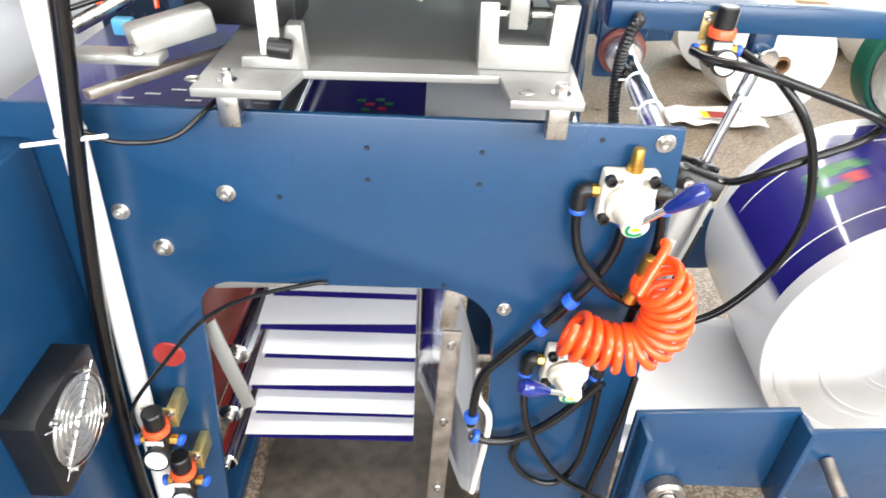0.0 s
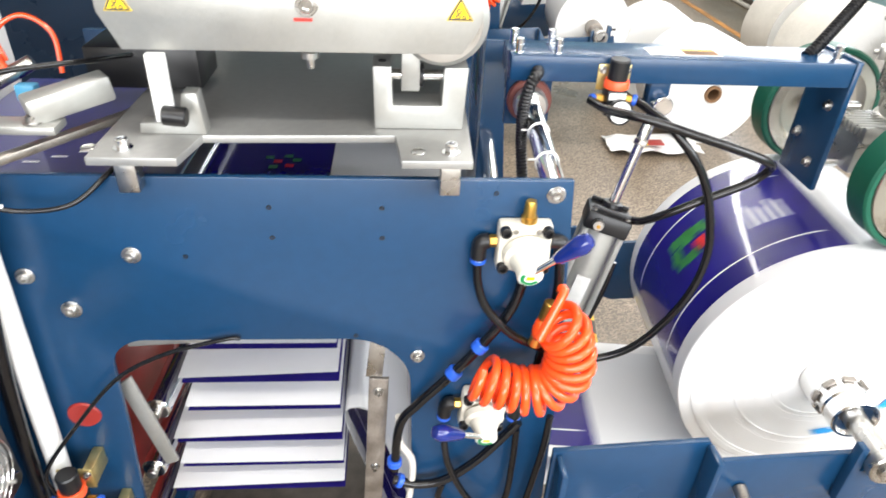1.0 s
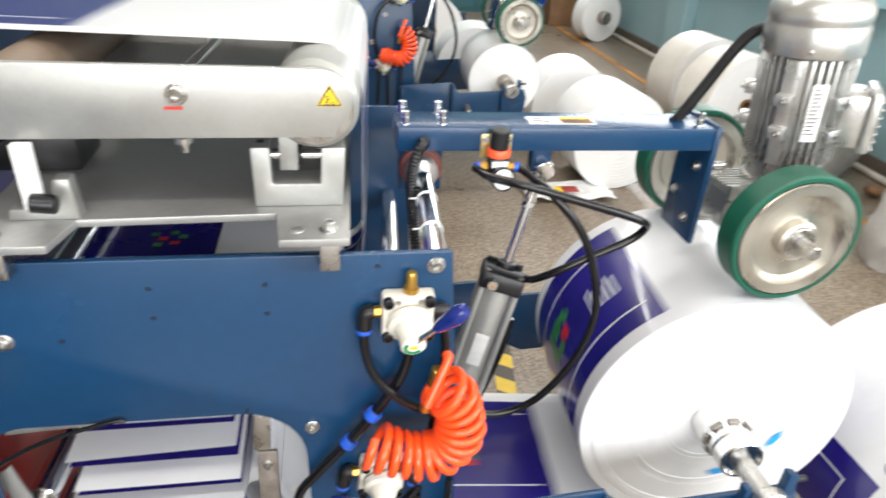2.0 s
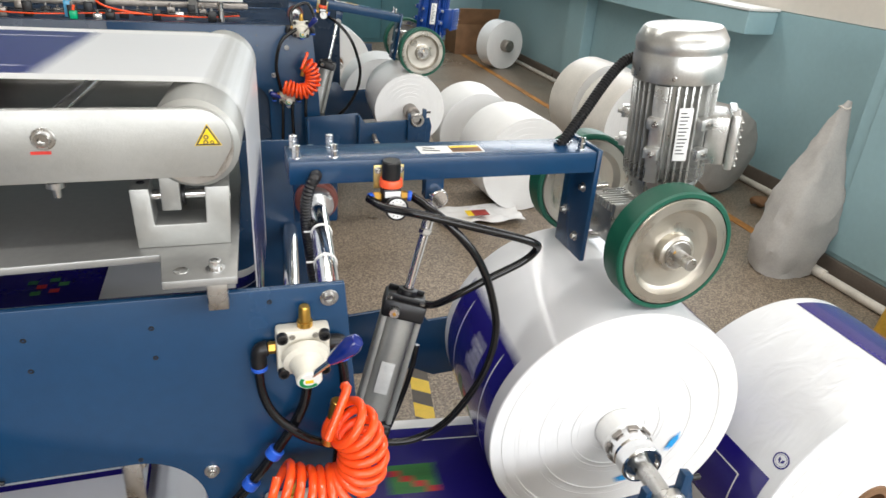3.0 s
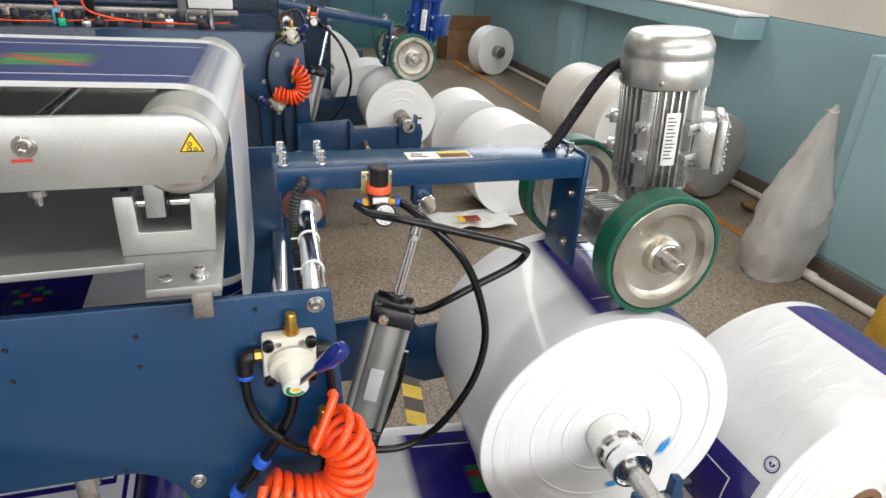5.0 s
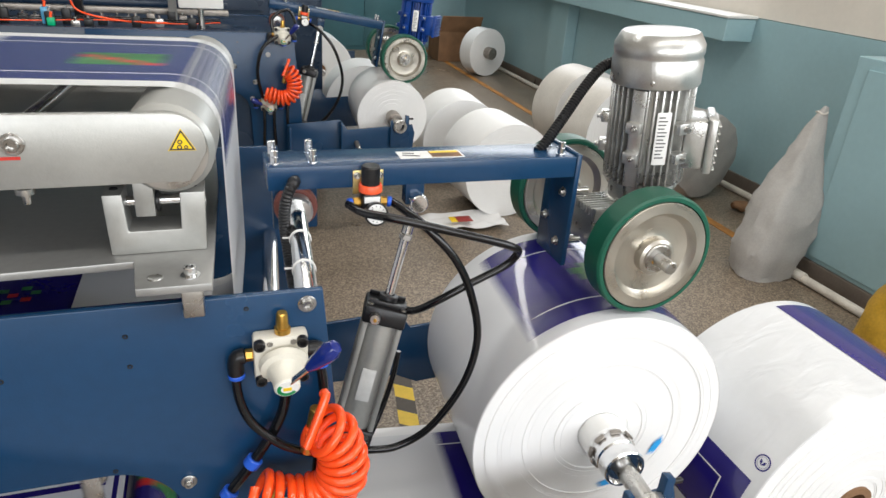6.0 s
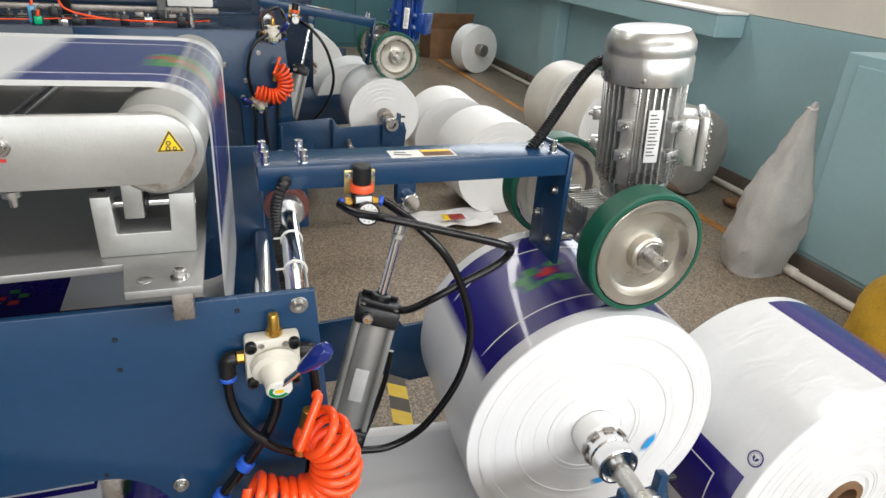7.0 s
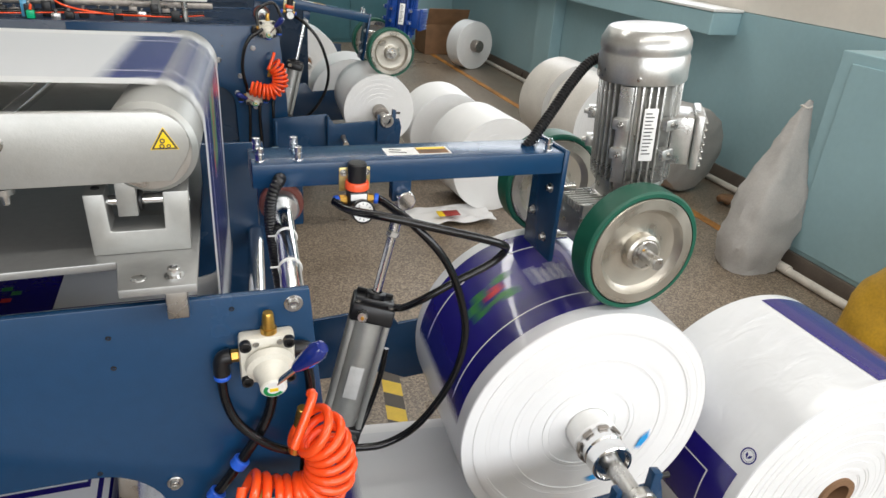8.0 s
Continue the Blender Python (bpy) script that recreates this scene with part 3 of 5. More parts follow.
near_arm = swing_arm(blue_paint, "blue painted pressing arm with clear-cut square beam")
near_motor = gear_motor(cast_alu, "silver finned electric gear motor standing on the arm")
near_wheels = [drive_wheel(1.043, 0.140, 0.708, "aluminium drive wheel with a green rubber tread"), drive_wheel(1.043, 0.530, 0.708, "aluminium drive wheel with a green rubber tread")]


# ---- pneumatics ----
def cylinder_thing():
    c = thing("air_cylinder", "clear-anodised pneumatic cylinder with a chrome rod", "pneumatic cylinder", "air cylinders")
    top, bot = Vector((0.584, 0.345, 0.780)), Vector((0.438, 0.280, 0.245))
    d = (bot - top).normalized()
    part("rod_eye", rod(top + Vector((0, -0.028, 0)), top + Vector((0, 0.030, 0)), 0.019), chrome, c)
    part("rod_clevis", rod(top + d * 0.012, top + d * 0.075, 0.012, 16), chrome, c)
    part("lock_nut", rod(top + d * 0.076, top + d * 0.088, 0.014, 6), steel, c)
    part("piston_rod", rod(top + d * 0.086, top + d * 0.235, 0.0095), chrome, c, "polished chrome piston rod")
    yy = Vector((0.30, 1, 0))
    yy = (yy - d * yy.dot(d)).normalized()
    xx = yy.cross(d)
    q = Matrix.Translation(top) @ Matrix((xx, yy, d)).transposed().to_4x4()
    for a in (-1, 1):
        part("cap_rib", box(-0.040, 0.040, a * 0.030 - 0.003, a * 0.030 + 0.003, 0.222, 0.2318, 0.001, q), black_plastic, c)
    part("front_cap", box(-0.046, 0.046, -0.046, 0.046, 0.232, 0.272, 0.006, q), black_plastic, c, "black end cap")
    part("rod_guide", lathe([(0.012, 0.212), (0.020, 0.214), (0.021, 0.2318), (0, 0.2318)], top, d, 24), black_plastic, c)
    part("barrel", rod(top + d * 0.2725, top + d * 0.520, 0.041, 36, chamfer=0), alu, c, "brushed aluminium barrel")
    for a in (-1, 1):
        for b in (-1, 1):
            part("tie_rod", rod(q @ Vector((0.037 * a, 0.037 * b, 0.2722)), q @ Vector((0.037 * a, 0.037 * b, 0.5195)), 0.0065, 10), alu, c)
            part("cap_screw", rod(q @ Vector((0.035 * a, 0.035 * b, 0.228)), q @ Vector((0.035 * a, 0.035 * b, 0.2318)), 0.006, 10), steel, c)
    part("rear_cap", box(-0.046, 0.046, -0.046, 0.046, 0.520, 0.560, 0.006, q), black_plastic, c)
    part("rear_clevis", box(-0.018, 0.018, -0.02, 0.02, 0.5605, 0.610, 0.006, q), black_plastic, c)
    part("port_fitting", rod(q @ Vector((0.020, -0.0462, 0.252)), q @ Vector((0.020, -0.070, 0.252)), 0.011, 8), steel, c)
    part("port_plug", rod(q @ Vector((0.020, -0.0702, 0.252)), q @ Vector((0.020, -0.074, 0.252)), 0.004, 8), brass, c)
    part("label", box(-0.015, 0.015, -0.0432, -0.0395, 0.375, 0.450, 0.0004, q), faint_label, c, "faded clear sticker")
    bar_text(c, "print", *(q @ Vector((-0.010, -0.0433, 0.385))), 0.020, 8, 0.008, 0.003, q.to_3x3() @ Vector((1, 0, 0)), q.to_3x3() @ Vector((0, 0, -1)), ink)
    return c


near_cyl = cylinder_thing()


def hose(name, pts, r, material, label, category="hose", group="air hoses", n=8, fittings=()):
    t = thing(name, label, category, group)
    part("tube", sweep(spline(pts, n), r, 12), material, t)
    for p, q, rr in fittings:
        part("push_ring", rod(p, q, rr, 18), blue_plastic, t, "blue push-in collar")
    return t


def regulator(at, label, mount=0.0):
    """A pressure regulator: knob above, body, gauge in front, two side ports."""
    g = thing("pressure_regulator", label, "regulator", "regulators", at=at)
    part("bracket", box(-0.030, 0.030, 0.006, 0.010, 0.002, 0.050, 0.002), zinc, g)
    for x in (-0.022, 0.022):
        bolt(g, (x, 0.0055, 0.040), (0, -1, 0), 0.0045, 0.007)
    if mount:
        part("mount", box(0.012, 0.030, 0.0102, mount, 0.006, 0.046, 0.002), zinc, g)
    part("knob", lathe([(0.0, 0.066), (0.016, 0.066), (0.018, 0.063), (0.0175, 0.030), (0, 0.030)], (0, -0.014, 0), (0, 0, 1), 24), black_plastic, g)
    part("collar", lathe([(0.0, 0.030), (0.021, 0.030), (0.0225, 0.027), (0.0225, 0.016), (0.020, 0.014), (0, 0.014)], (0, -0.014, 0), (0, 0, 1), 28), orange_plastic, g, "orange collar")
    part("body", box(-0.018, 0.018, -0.032, 0.005, -0.034, 0.0138, 0.004), black_plastic, g)
    part("name_strip", box(-0.015, 0.015, -0.0336, -0.0322, -0.002, 0.010, 0.0003), white_label, g)
    part("gauge", lathe([(0.012, 0.0), (0.021, 0.002), (0.0225, 0.006), (0.0225, 0.018), (0.0205, 0.020), (0.0195, 0.017), (0, 0.017)], (0.004, -0.034, -0.022), (0.05, -1, 0.22), 32), black_plastic, g)
    part("dial", lathe([(0, 0.0176), (0.0192, 0.0176), (0.0192, 0.0168)], (0.004, -0.034, -0.022), (0.05, -1, 0.22), 28), white_label, g, "white gauge dial")
    q = Matrix.Translation((0.004, -0.034, -0.022)) @ Vector((0.05, -1, 0.22)).to_track_quat("Z", "Y").to_matrix().to_4x4()
    bm = bmesh.new()
    for k in range(9):
        box(0.0135, 0.0165, -0.0006, 0.0006, 0.0177, 0.0181, 0, q @ pose(0, 0, 0, 0, 0, -120 + 30 * k), bm)
    box(-0.0006, 0.0006, 0, 0.014, 0.0177, 0.0181, 0, q @ pose(0, 0, 0, 0, 0, 40), bm)
    part("dial_marks", bm, ink, g)
    for sx in (-1, 1):
        part("port", rod((0.0182 * sx, -0.012, -0.008), (0.033 * sx, -0.012, -0.008), 0.0095, 6), brass, g)
        part("push_ring", rod((0.034 * sx, -0.012, -0.008), (0.042 * sx, -0.014, -0.009), 0.0105, 18), blue_plastic, g, "blue push-in collar")
    return g


near_reg = regulator((0.474, 0.300, 0.812), "black and orange pressure regulator with a round gauge")
reg_b = regulator((-0.470, -0.062, 0.196), "black and orange pressure regulator on the plate", 0.0615)
reg_c = regulator((-0.445, -0.062, 0.078), "black and orange pressure regulator on the plate", 0.0615)


def hand_valve(at, turn, label, knob_side):
    """A cast lever valve: square body with a stepped dome, four screws, a lever with a blue grip."""
    v = thing("hand_valve", label, "hand valve", "hand valves", at=at, turn=(0, turn, 0))
    part("body", box(-0.040, 0.040, -0.028, 0.0, -0.040, 0.040, 0.006), cream, v)
    part("dome", lathe([(0, 0), (0.036, 0), (0.034, 0.010), (0.026, 0.014), (0.025, 0.020), (0.020, 0.030), (0.019, 0.046), (0.017, 0.048), (0, 0.048)], (0.002, -0.0285, -0.006), (0.02, -1, -0.28), 36), cream, v)
    q = Matrix.Translation((0.002, -0.0285, -0.006)) @ Vector((0.02, -1, -0.28)).to_track_quat("Z", "Y").to_matrix().to_4x4()
    part("round_label", lathe([(0, 0.0486), (0.0165, 0.0486), (0.0165, 0.0480)], (0.002, -0.0285, -0.006), (0.02, -1, -0.28), 28), white_label, v)
    bm = bmesh.new()
    for k in range(14):
        box(0.0095, 0.0150, -0.0019, 0.0019, 0.0487, 0.0492, 0, q @ pose(0, 0, 0, 0, 0, 150 + 13 * k), bm)
    part("label_ring", bm, label_green, v, "green arc on the label")
    part("label_field", box(-0.006, 0.006, -0.004, 0.003, 0.0487, 0.0492, 0, q), sign_yellow, v)
    for a in (-1, 1):
        for b in (-1, 1):
            part("socket_screw", lathe([(0.0085, -0.002), (0.0085, 0.008), (0.0075, 0.0092), (0.005, 0.0092), (0.0045, 0.004), (0, 0.004)], (0.031 * a, -0.0282, 0.031 * b), (0, -1, 0), 18), black_plastic, v)
    for x, z in ((-0.016, 0.030), (0.018, 0.030)):
        part("small_screw", lathe([(0.0045, 0), (0.0045, 0.001), (0.002, 0.0012), (0, 0.0005)], (x, -0.0282, z), (0, -1, 0), 12), steel, v)
    part("muffler", lathe([(0.0, 0), (0.012, 0), (0.012, 0.008), (0.0095, 0.009), (0.0085, 0.030), (0.007, 0.034), (0, 0.034)], (0.004, -0.014, 0.0402), (0, 0, 1), 20), brass, v, "sintered bronze muffler")
    d = Vector(knob_side)
    a0 = Vector((0.002, -0.070, -0.016))
    part("lever_rod", rod(a0, a0 + d * 0.054, 0.005, 12), chrome, v)
    part("grip", lathe([(0, 0.050), (0.007, 0.051), (0.010, 0.060), (0.0145, 0.090), (0.0145, 0.101), (0.010, 0.111), (0, 0.114)], a0, d, 24), blue_knob, v, "glossy blue lever grip")
    part("side_port", rod((-0.0402, -0.014, 0.006), (-0.052, -0.014, 0.006), 0.0095, 6), brass, v)
    part("elbow", sweep(spline([(-0.0522, -0.014, 0.006), (-0.062, -0.014, 0.004), (-0.066, -0.014, -0.006), (-0.066, -0.014, -0.024)], 5), 0.012, 14), black_plastic, v)
    part("push_ring", rod((-0.066, -0.014, -0.0245), (-0.066, -0.014, -0.032), 0.0125, 18), blue_plastic, v, "blue push-in collar")
    part("elbow", sweep(spline([(0.0402, -0.014, 0.006), (0.055, -0.014, 0.004), (0.060, -0.014, -0.006), (0.060, -0.014, -0.020)], 5), 0.012, 14), black_plastic, v)
    part("push_ring", rod((0.060, -0.014, -0.0205), (0.060, -0.014, -0.028), 0.0125, 18), blue_plastic, v, "blue push-in collar")
    part("push_ring", rod((0.006, -0.016, -0.0402), (0.007, -0.016, -0.050), 0.0125, 18), blue_plastic, v, "blue push-in collar")
    return v


top_valve = hand_valve((0.273, -0.001, 0.687), 0, "cream cast hand valve with a blue lever grip", Vector((0.60, -0.32, 0.74)).normalized())
low_valve = hand_valve((0.238, -0.001, 0.345), 4, "cream cast hand valve under the orange coil", Vector((-0.86, -0.30, 0.42)).normalized())


def coil_hose():
    """The orange spiral hose: a helix along a bent line, with straight ends."""
    t = thing("coil_hose", "bright orange spiral air hose hanging on the blue plate", "spiral hose", "spiral hoses")
    mid = resample(spline([(0.322, -0.070, 0.585), (0.345, -0.072, 0.560), (0.357, -0.075, 0.520), (0.352, -0.078, 0.478), (0.325, -0.078, 0.449), (0.288, -0.074, 0.444), (0.250, -0.070, 0.453), (0.214, -0.062, 0.466)], 24), 0.0008)
    turns, R = 14, 0.036
    n = len(mid)
    line = []
    for i in range(turns * 20 + 1):
        u = i / (turns * 20)
        k = u * (n - 1)
        j = int(min(k, n - 2))
        p = mid[j].lerp(mid[j + 1], k - j)
        tan = (mid[min(j + 4, n - 1)] - mid[max(j - 4, 0)]).normalized()
        a = Vector((0, -1, 0))
        a = (a - tan * a.dot(tan)).normalized()
        b = tan.cross(a)
        w = u * turns * 2 * math.pi + 1.0
        rr = R * (0.96 + 0.04 * math.sin(7 * u * math.pi))
        line.append(p + rr * (math.cos(w) * a + math.sin(w) * b))
    line = spline([(0.330, -0.052, 0.632), (0.332, -0.062, 0.630)] + [tuple(line[0])], 4)[:-1] + line
    part("tube", sweep(line, 0.0072, 12), orange_tube, t)
    part("fitting", rod((0.322, -0.045, 0.600), (0.305, -0.045, 0.515), 0.011, 16), brass, t, "brass end fitting")
    return t


coil_hose()
hose("air_hose", [(0.205, -0.016, 0.668), (0.209, -0.026, 0.620), (0.225, -0.035, 0.580), (0.262, -0.040, 0.538), (0.300, -0.036, 0.510), (0.345, -0.03, 0.49), (0.41, -0.01, 0.49)], 0.0072, black_rubber, "black air hose curving down from the hand valve")
hose("air_hose", [(0.278, -0.018, 0.652), (0.276, -0.020, 0.605), (0.262, -0.022, 0.561), (0.228, -0.026, 0.505), (0.180, -0.026, 0.436), (0.125, -0.022, 0.362), (0.092, -0.02, 0.305), (0.083, -0.02, 0.185)], 0.0085, black_rubber, "black air hose running down along the blue plate",
     fittings=(((0.226, -0.026, 0.502), (0.216, -0.026, 0.488), 0.0135), ((0.186, -0.026, 0.444), (0.176, -0.026, 0.430), 0.0135), ((0.083, -0.02, 0.215), (0.083, -0.02, 0.200), 0.014), ((0.088, -0.02, 0.155), (0.098, -0.02, 0.150), 0.014)))
hose("air_hose", [(0.331, -0.016, 0.670), (0.336, -0.018, 0.620), (0.335, -0.022, 0.570), (0.328, -0.026, 0.52), (0.320, -0.026, 0.44)], 0.0080, black_rubber, "short black air hose beside the spiral hose")
hose("air_hose", [(0.171, -0.020, 0.300), (0.174, -0.030, 0.255), (0.185, -0.035, 0.205), (0.216, -0.035, 0.130), (0.262, -0.035, 0.060), (0.325, -0.035, 0.010), (0.38, -0.03, -0.03)], 0.0065, black_rubber, "black air hose below the lower hand valve")
hose("air_hose", [(0.083, -0.020, 0.155), (0.125, -0.022, 0.143), (0.178, -0.026, 0.160), (0.240, -0.028, 0.222), (0.304, -0.028, 0.318)], 0.0085, black_rubber, "black air hose crossing the plate")
hose("air_hose", [(0.359, -0.028, 0.330), (0.356, -0.030, 0.245), (0.342, -0.030, 0.110), (0.325, -0.03, -0.05)], 0.0065, black_rubber, "black air hose hanging beside the plate edge")
hose("air_hose", [(0.304, -0.020, 0.29), (0.305, -0.022, 0.20), (0.300, -0.022, 0.09), (0.265, -0.022, 0.02), (0.21, -0.02, 0.03), (0.17, -0.02, 0.09), (0.175, -0.02, 0.14)], 0.0065, black_rubber, "black air hose hanging beside the plate edge")
hose("white_tube", [(0.090, -0.012, 0.320), (0.093, -0.014, 0.255), (0.116, -0.016, 0.204), (0.114, -0.016, 0.120), (0.10, -0.014, -0.03)], 0.0065, white_pipe, "thin white plastic tube on the plate edge")
loop_hose = hose("air_hose", [(0.517, 0.286, 0.803), (0.535, 0.26, 0.795), (0.568, 0.215, 0.775), (0.628, 0.200, 0.707), (0.668, 0.198, 0.620), (0.690, 0.2, 0.515), (0.668, 0.2, 0.405), (0.600, 0.2, 0.300), (0.526, 0.21, 0.250), (0.440, 0.20, 0.262), (0.38, 0.12, 0.30)], 0.0082, black_rubber, "long black air hose hanging in a wide loop")
hose("air_hose", [(0.431, 0.286, 0.803), (0.455, 0.245, 0.800), (0.510, 0.205, 0.800), (0.588, 0.200, 0.778), (0.694, 0.200, 0.745), (0.752, 0.205, 0.722), (0.768, 0.22, 0.700), (0.745, 0.23, 0.668), (0.670, 0.225, 0.637), (0.610, 0.235, 0.600), (0.572, 0.262, 0.565), (0.552, 0.290, 0.552)], 0.0082, black_rubber, "black air hose looping out and back to the cylinder")
hose("air_hose", [(0.548, 0.300, 0.44), (0.536, 0.292, 0.38), (0.512, 0.280, 0.31), (0.482, 0.262, 0.25)], 0.0062, black_rubber, "short black hose along the cylinder")
cond = thing("conduit", "black corrugated cable conduit entering the beam", "conduit", "conduits")
part("tube", sweep(resample(spline([(0.335, 0.309, 0.845), (0.330, 0.290, 0.846), (0.318, 0.282, 0.825), (0.312, 0.285, 0.780), (0.318, 0.29, 0.70), (0.325, 0.25, 0.62), (0.33, 0.2, 0.56)], 20), 0.0032), 0.0115, 14, ribs=0.0022), black_plastic, cond)
cond2 = thing("conduit", "black corrugated cable conduit from the beam to the motor", "conduit", "conduits")
part("tube", sweep(resample(spline([(0.862, 0.370, 0.868), (0.880, 0.375, 0.885), (0.930, 0.400, 0.935), (0.985, 0.425, 0.995), (1.030, 0.44, 1.035), (1.07, 0.44, 1.05)], 24), 0.0034), 0.0125, 14, ribs=0.0024), black_plastic, cond2)
for y in (0.12, 0.24):
    tie = thing("cable_tie", "white cable tie round the chrome tube", "cable tie", "cable ties", at=(0.3181 + 0.0708 * y, y, 0.757))
    part("band", lathe([(0.0188, -0.0018), (0.0202, -0.0018), (0.0202, 0.0018), (0.0188, 0.0018)], (0, 0, 0), (0, 1, 0), 28), white_paint, tie)
    part("tail", box(-0.032, -0.0185, -0.0018, 0.0018, 0.004, 0.0065, 0.0005), white_paint, tie)


# ---- the arms that carry the roll ----
def carrier(paint, label):
    s = thing("roll_carrier", label, "machine arm", "roll carriers")
    top = [(0.367, 0.275), (0.652, 0.295), (0.694, 0.238), (1.06, 0.262), (1.075, 0.215), (1.06, 0.06), (0.72, 0.04), (0.655, 0.075), (0.44, 0.08), (0.42, H), (0.37, H)]
    part("arm_plate", prism(top, -0.062, -0.050), paint, s)
    part("arm_plate", prism(top, 0.690, 0.702), paint, s)
    part("stiffener", box(0.648, 0.660, -0.110, -0.0625, 0.075, 0.290, 0.003), paint, s)
    part("end_block", box(0.372, 0.384, -0.115, -0.0625, 0.02, 0.27, 0.003), paint, s)
    part("bearing", lathe([(0.018, 0), (0.034, 0), (0.036, 0.004), (0.036, 0.022), (0.030, 0.028), (0.018, 0.028)], (0.46, -0.0625, 0.075), (0, -1, 0), 28), rusty_steel, s)
    part("pivot_pin", rod((0.46, -0.065, 0.075), (0.46, -0.150, 0.075), 0.016), chrome, s)
    part("stop_pin", rod((0.742, -0.0625, 0.168), (0.742, -0.135, 0.150), 0.0125), rusty_steel, s)
    part("stop_head", lathe([(0, 0), (0.016, 0), (0.018, 0.003), (0.016, 0.014), (0, 0.015)], (0.742, -0.135, 0.150), (0, -1, -0.2), 20), chrome, s)
    part("shaft_fork", prism([(0.930, 0.14), (1.035, 0.14), (1.035, 0.315), (1.014, 0.320), (1.012, 0.232), (0.946, 0.232), (0.944, 0.29), (0.930, 0.29)], -0.084, -0.0625), paint, s)
    part("clamp_screw", rod((1.022, -0.0735, 0.298), (1.060, -0.0735, 0.298), 0.006), black_plastic, s)
    part("shaft_bearing", lathe([(0.0225, 0), (0.034, 0), (0.037, 0.003), (0.037, 0.022), (0.034, 0.025), (0.0225, 0.025)], (0.980, -0.085, 0.262), (-0.07, -1, 0), 28), steel, s)
    return s


carrier(blue_paint, "blue painted carrier arms holding the roll shaft")


# ---- film rolls ----
def ring_profile(R, r0, seed, depth=0.0032):
    """The side of a wound roll: fine steps from the rim to the core."""
    rnd = random.Random(seed)
    prof, r = [], R
    while r > r0:
        h = rnd.uniform(0, depth) + 0.004 * max(0, 1 - (r - r0) / 0.06) ** 2
        prof.append((r, -h))
        r -= rnd.uniform(0.004, 0.016)
        if r > r0:
            prof.append((r, -h))
    prof.append((r0, -0.012))
    return prof


def film_roll(name, label, at, R, length, core=0.045, hole=0.030, seed=1, group="film rolls", turn=(0, 0, 0), category="film roll", body_mat=None, seg=96):
    t = thing(name, label, category, group, at=at, turn=turn)
    part("wound_film", lathe([(core, length), (R - 0.004, length), (R, length - 0.004), (R, 0.003), (R - 0.002, 0.0)], (0, 0, 0), (0, 1, 0), seg), body_mat or white_film, t)
    part("roll_side", lathe([(r, -h) for r, h in [(a, b) for a, b in ring_profile(R - 0.002, core, seed)]], (0, 0, 0), (0, 1, 0), seg), roll_side, t, "white wound edge with fine rings")
    part("core_tube", lathe([(hole, length), (core, length + 0.006), (core, -0.004), (hole, -0.004), (hole, length)], (0, 0, 0), (0, 1, 0), 40), card if hole > 0.03 else white_paint, t)
    return t


def curved_patch(R, a0, a1, y0, y1, n=18, lift=0.0006):
    """A piece of printed film lying on a roll; angles in degrees from the top, clockwise seen from the front."""
    bm = bmesh.new()
    rows = []
    for i in range(n + 1):
        a = radians(a0 + (a1 - a0) * i / n)
        rows.append([bm.verts.new(((R + lift) * math.sin(a), y, (R + lift) * math.cos(a))) for y in (y0, y1)])
    for A, B in zip(rows, rows[1:]):
        bm.faces.new((A[0], A[1], B[1], B[0]))
    return bm


RR, RL = 0.309, 0.45
ROLL_AT = (0.994, 0.130, 0.262)
ROLL_YAW = -4.0
roll = film_roll("unwinding_roll", "white plastic film roll turning on its shaft", ROLL_AT, RR, RL, 0.046, 0.020, 3)
for a, r in ((-17, 0.168), (-68, 0.170)):
    bm = bmesh.new()
    ang = radians(a)
    u, v = Vector((math.cos(ang), 0, -math.sin(ang))), Vector((math.sin(ang), 0, math.cos(ang)))
    tilt = 0.25
    vs = [bm.verts.new(v * r + (u * math.cos(k * math.pi / 8 + tilt) * 0.027 + v * math.sin(k * math.pi / 8) * 0.0105) * (1 + 0.15 * ((k * 7) % 3 - 1)) + Vector((0, -0.0008, 0))) for k in range(16)]
    bm.faces.new(vs)
    part("pen_mark", bm, pen_blue, roll, "light blue marker stroke", smooth=False)
part("core_stub", rod((0, -0.050, 0), (0, 0.01, 0), 0.054, 36), white_paint, roll)
collar = lathe([(0.0, 0.0), (0.030, 0.0), (0.044, 0.002), (0.047, 0.006), (0.047, 0.034), (0, 0.034)], (0, -0.086, 0), (0, 1, 0), 40)
part("chuck", collar, chrome, roll, "chrome shaft chuck")
for k in range(8):
    q = pose(0, 0, 0, 0, 45 * k, 0)
    part("chuck_jaw", box(-0.013, 0.013, -0.062, -0.0505, 0.0475, 0.0535, 0.002, q), rusty_steel, roll, "dark steel jaw")
part("chuck_ring", lathe([(0.0225, 0.012), (0.036, 0.010), (0.040, 0.0), (0.045, 0.0), (0.047, 0.003), (0.047, 0.034), (0.0225, 0.034)], (0, -0.1205, 0), (0, 1, 0), 40), chrome, roll, "hollow chrome ring")
part("shaft", rod((0, -0.250, 0), (0, -0.087, 0), 0.0215, 28), steel, roll, "bare steel shaft")
part("shaft", rod((0, RL, 0), (0, RL + 0.14, 0), 0.0215, 24), steel, roll)


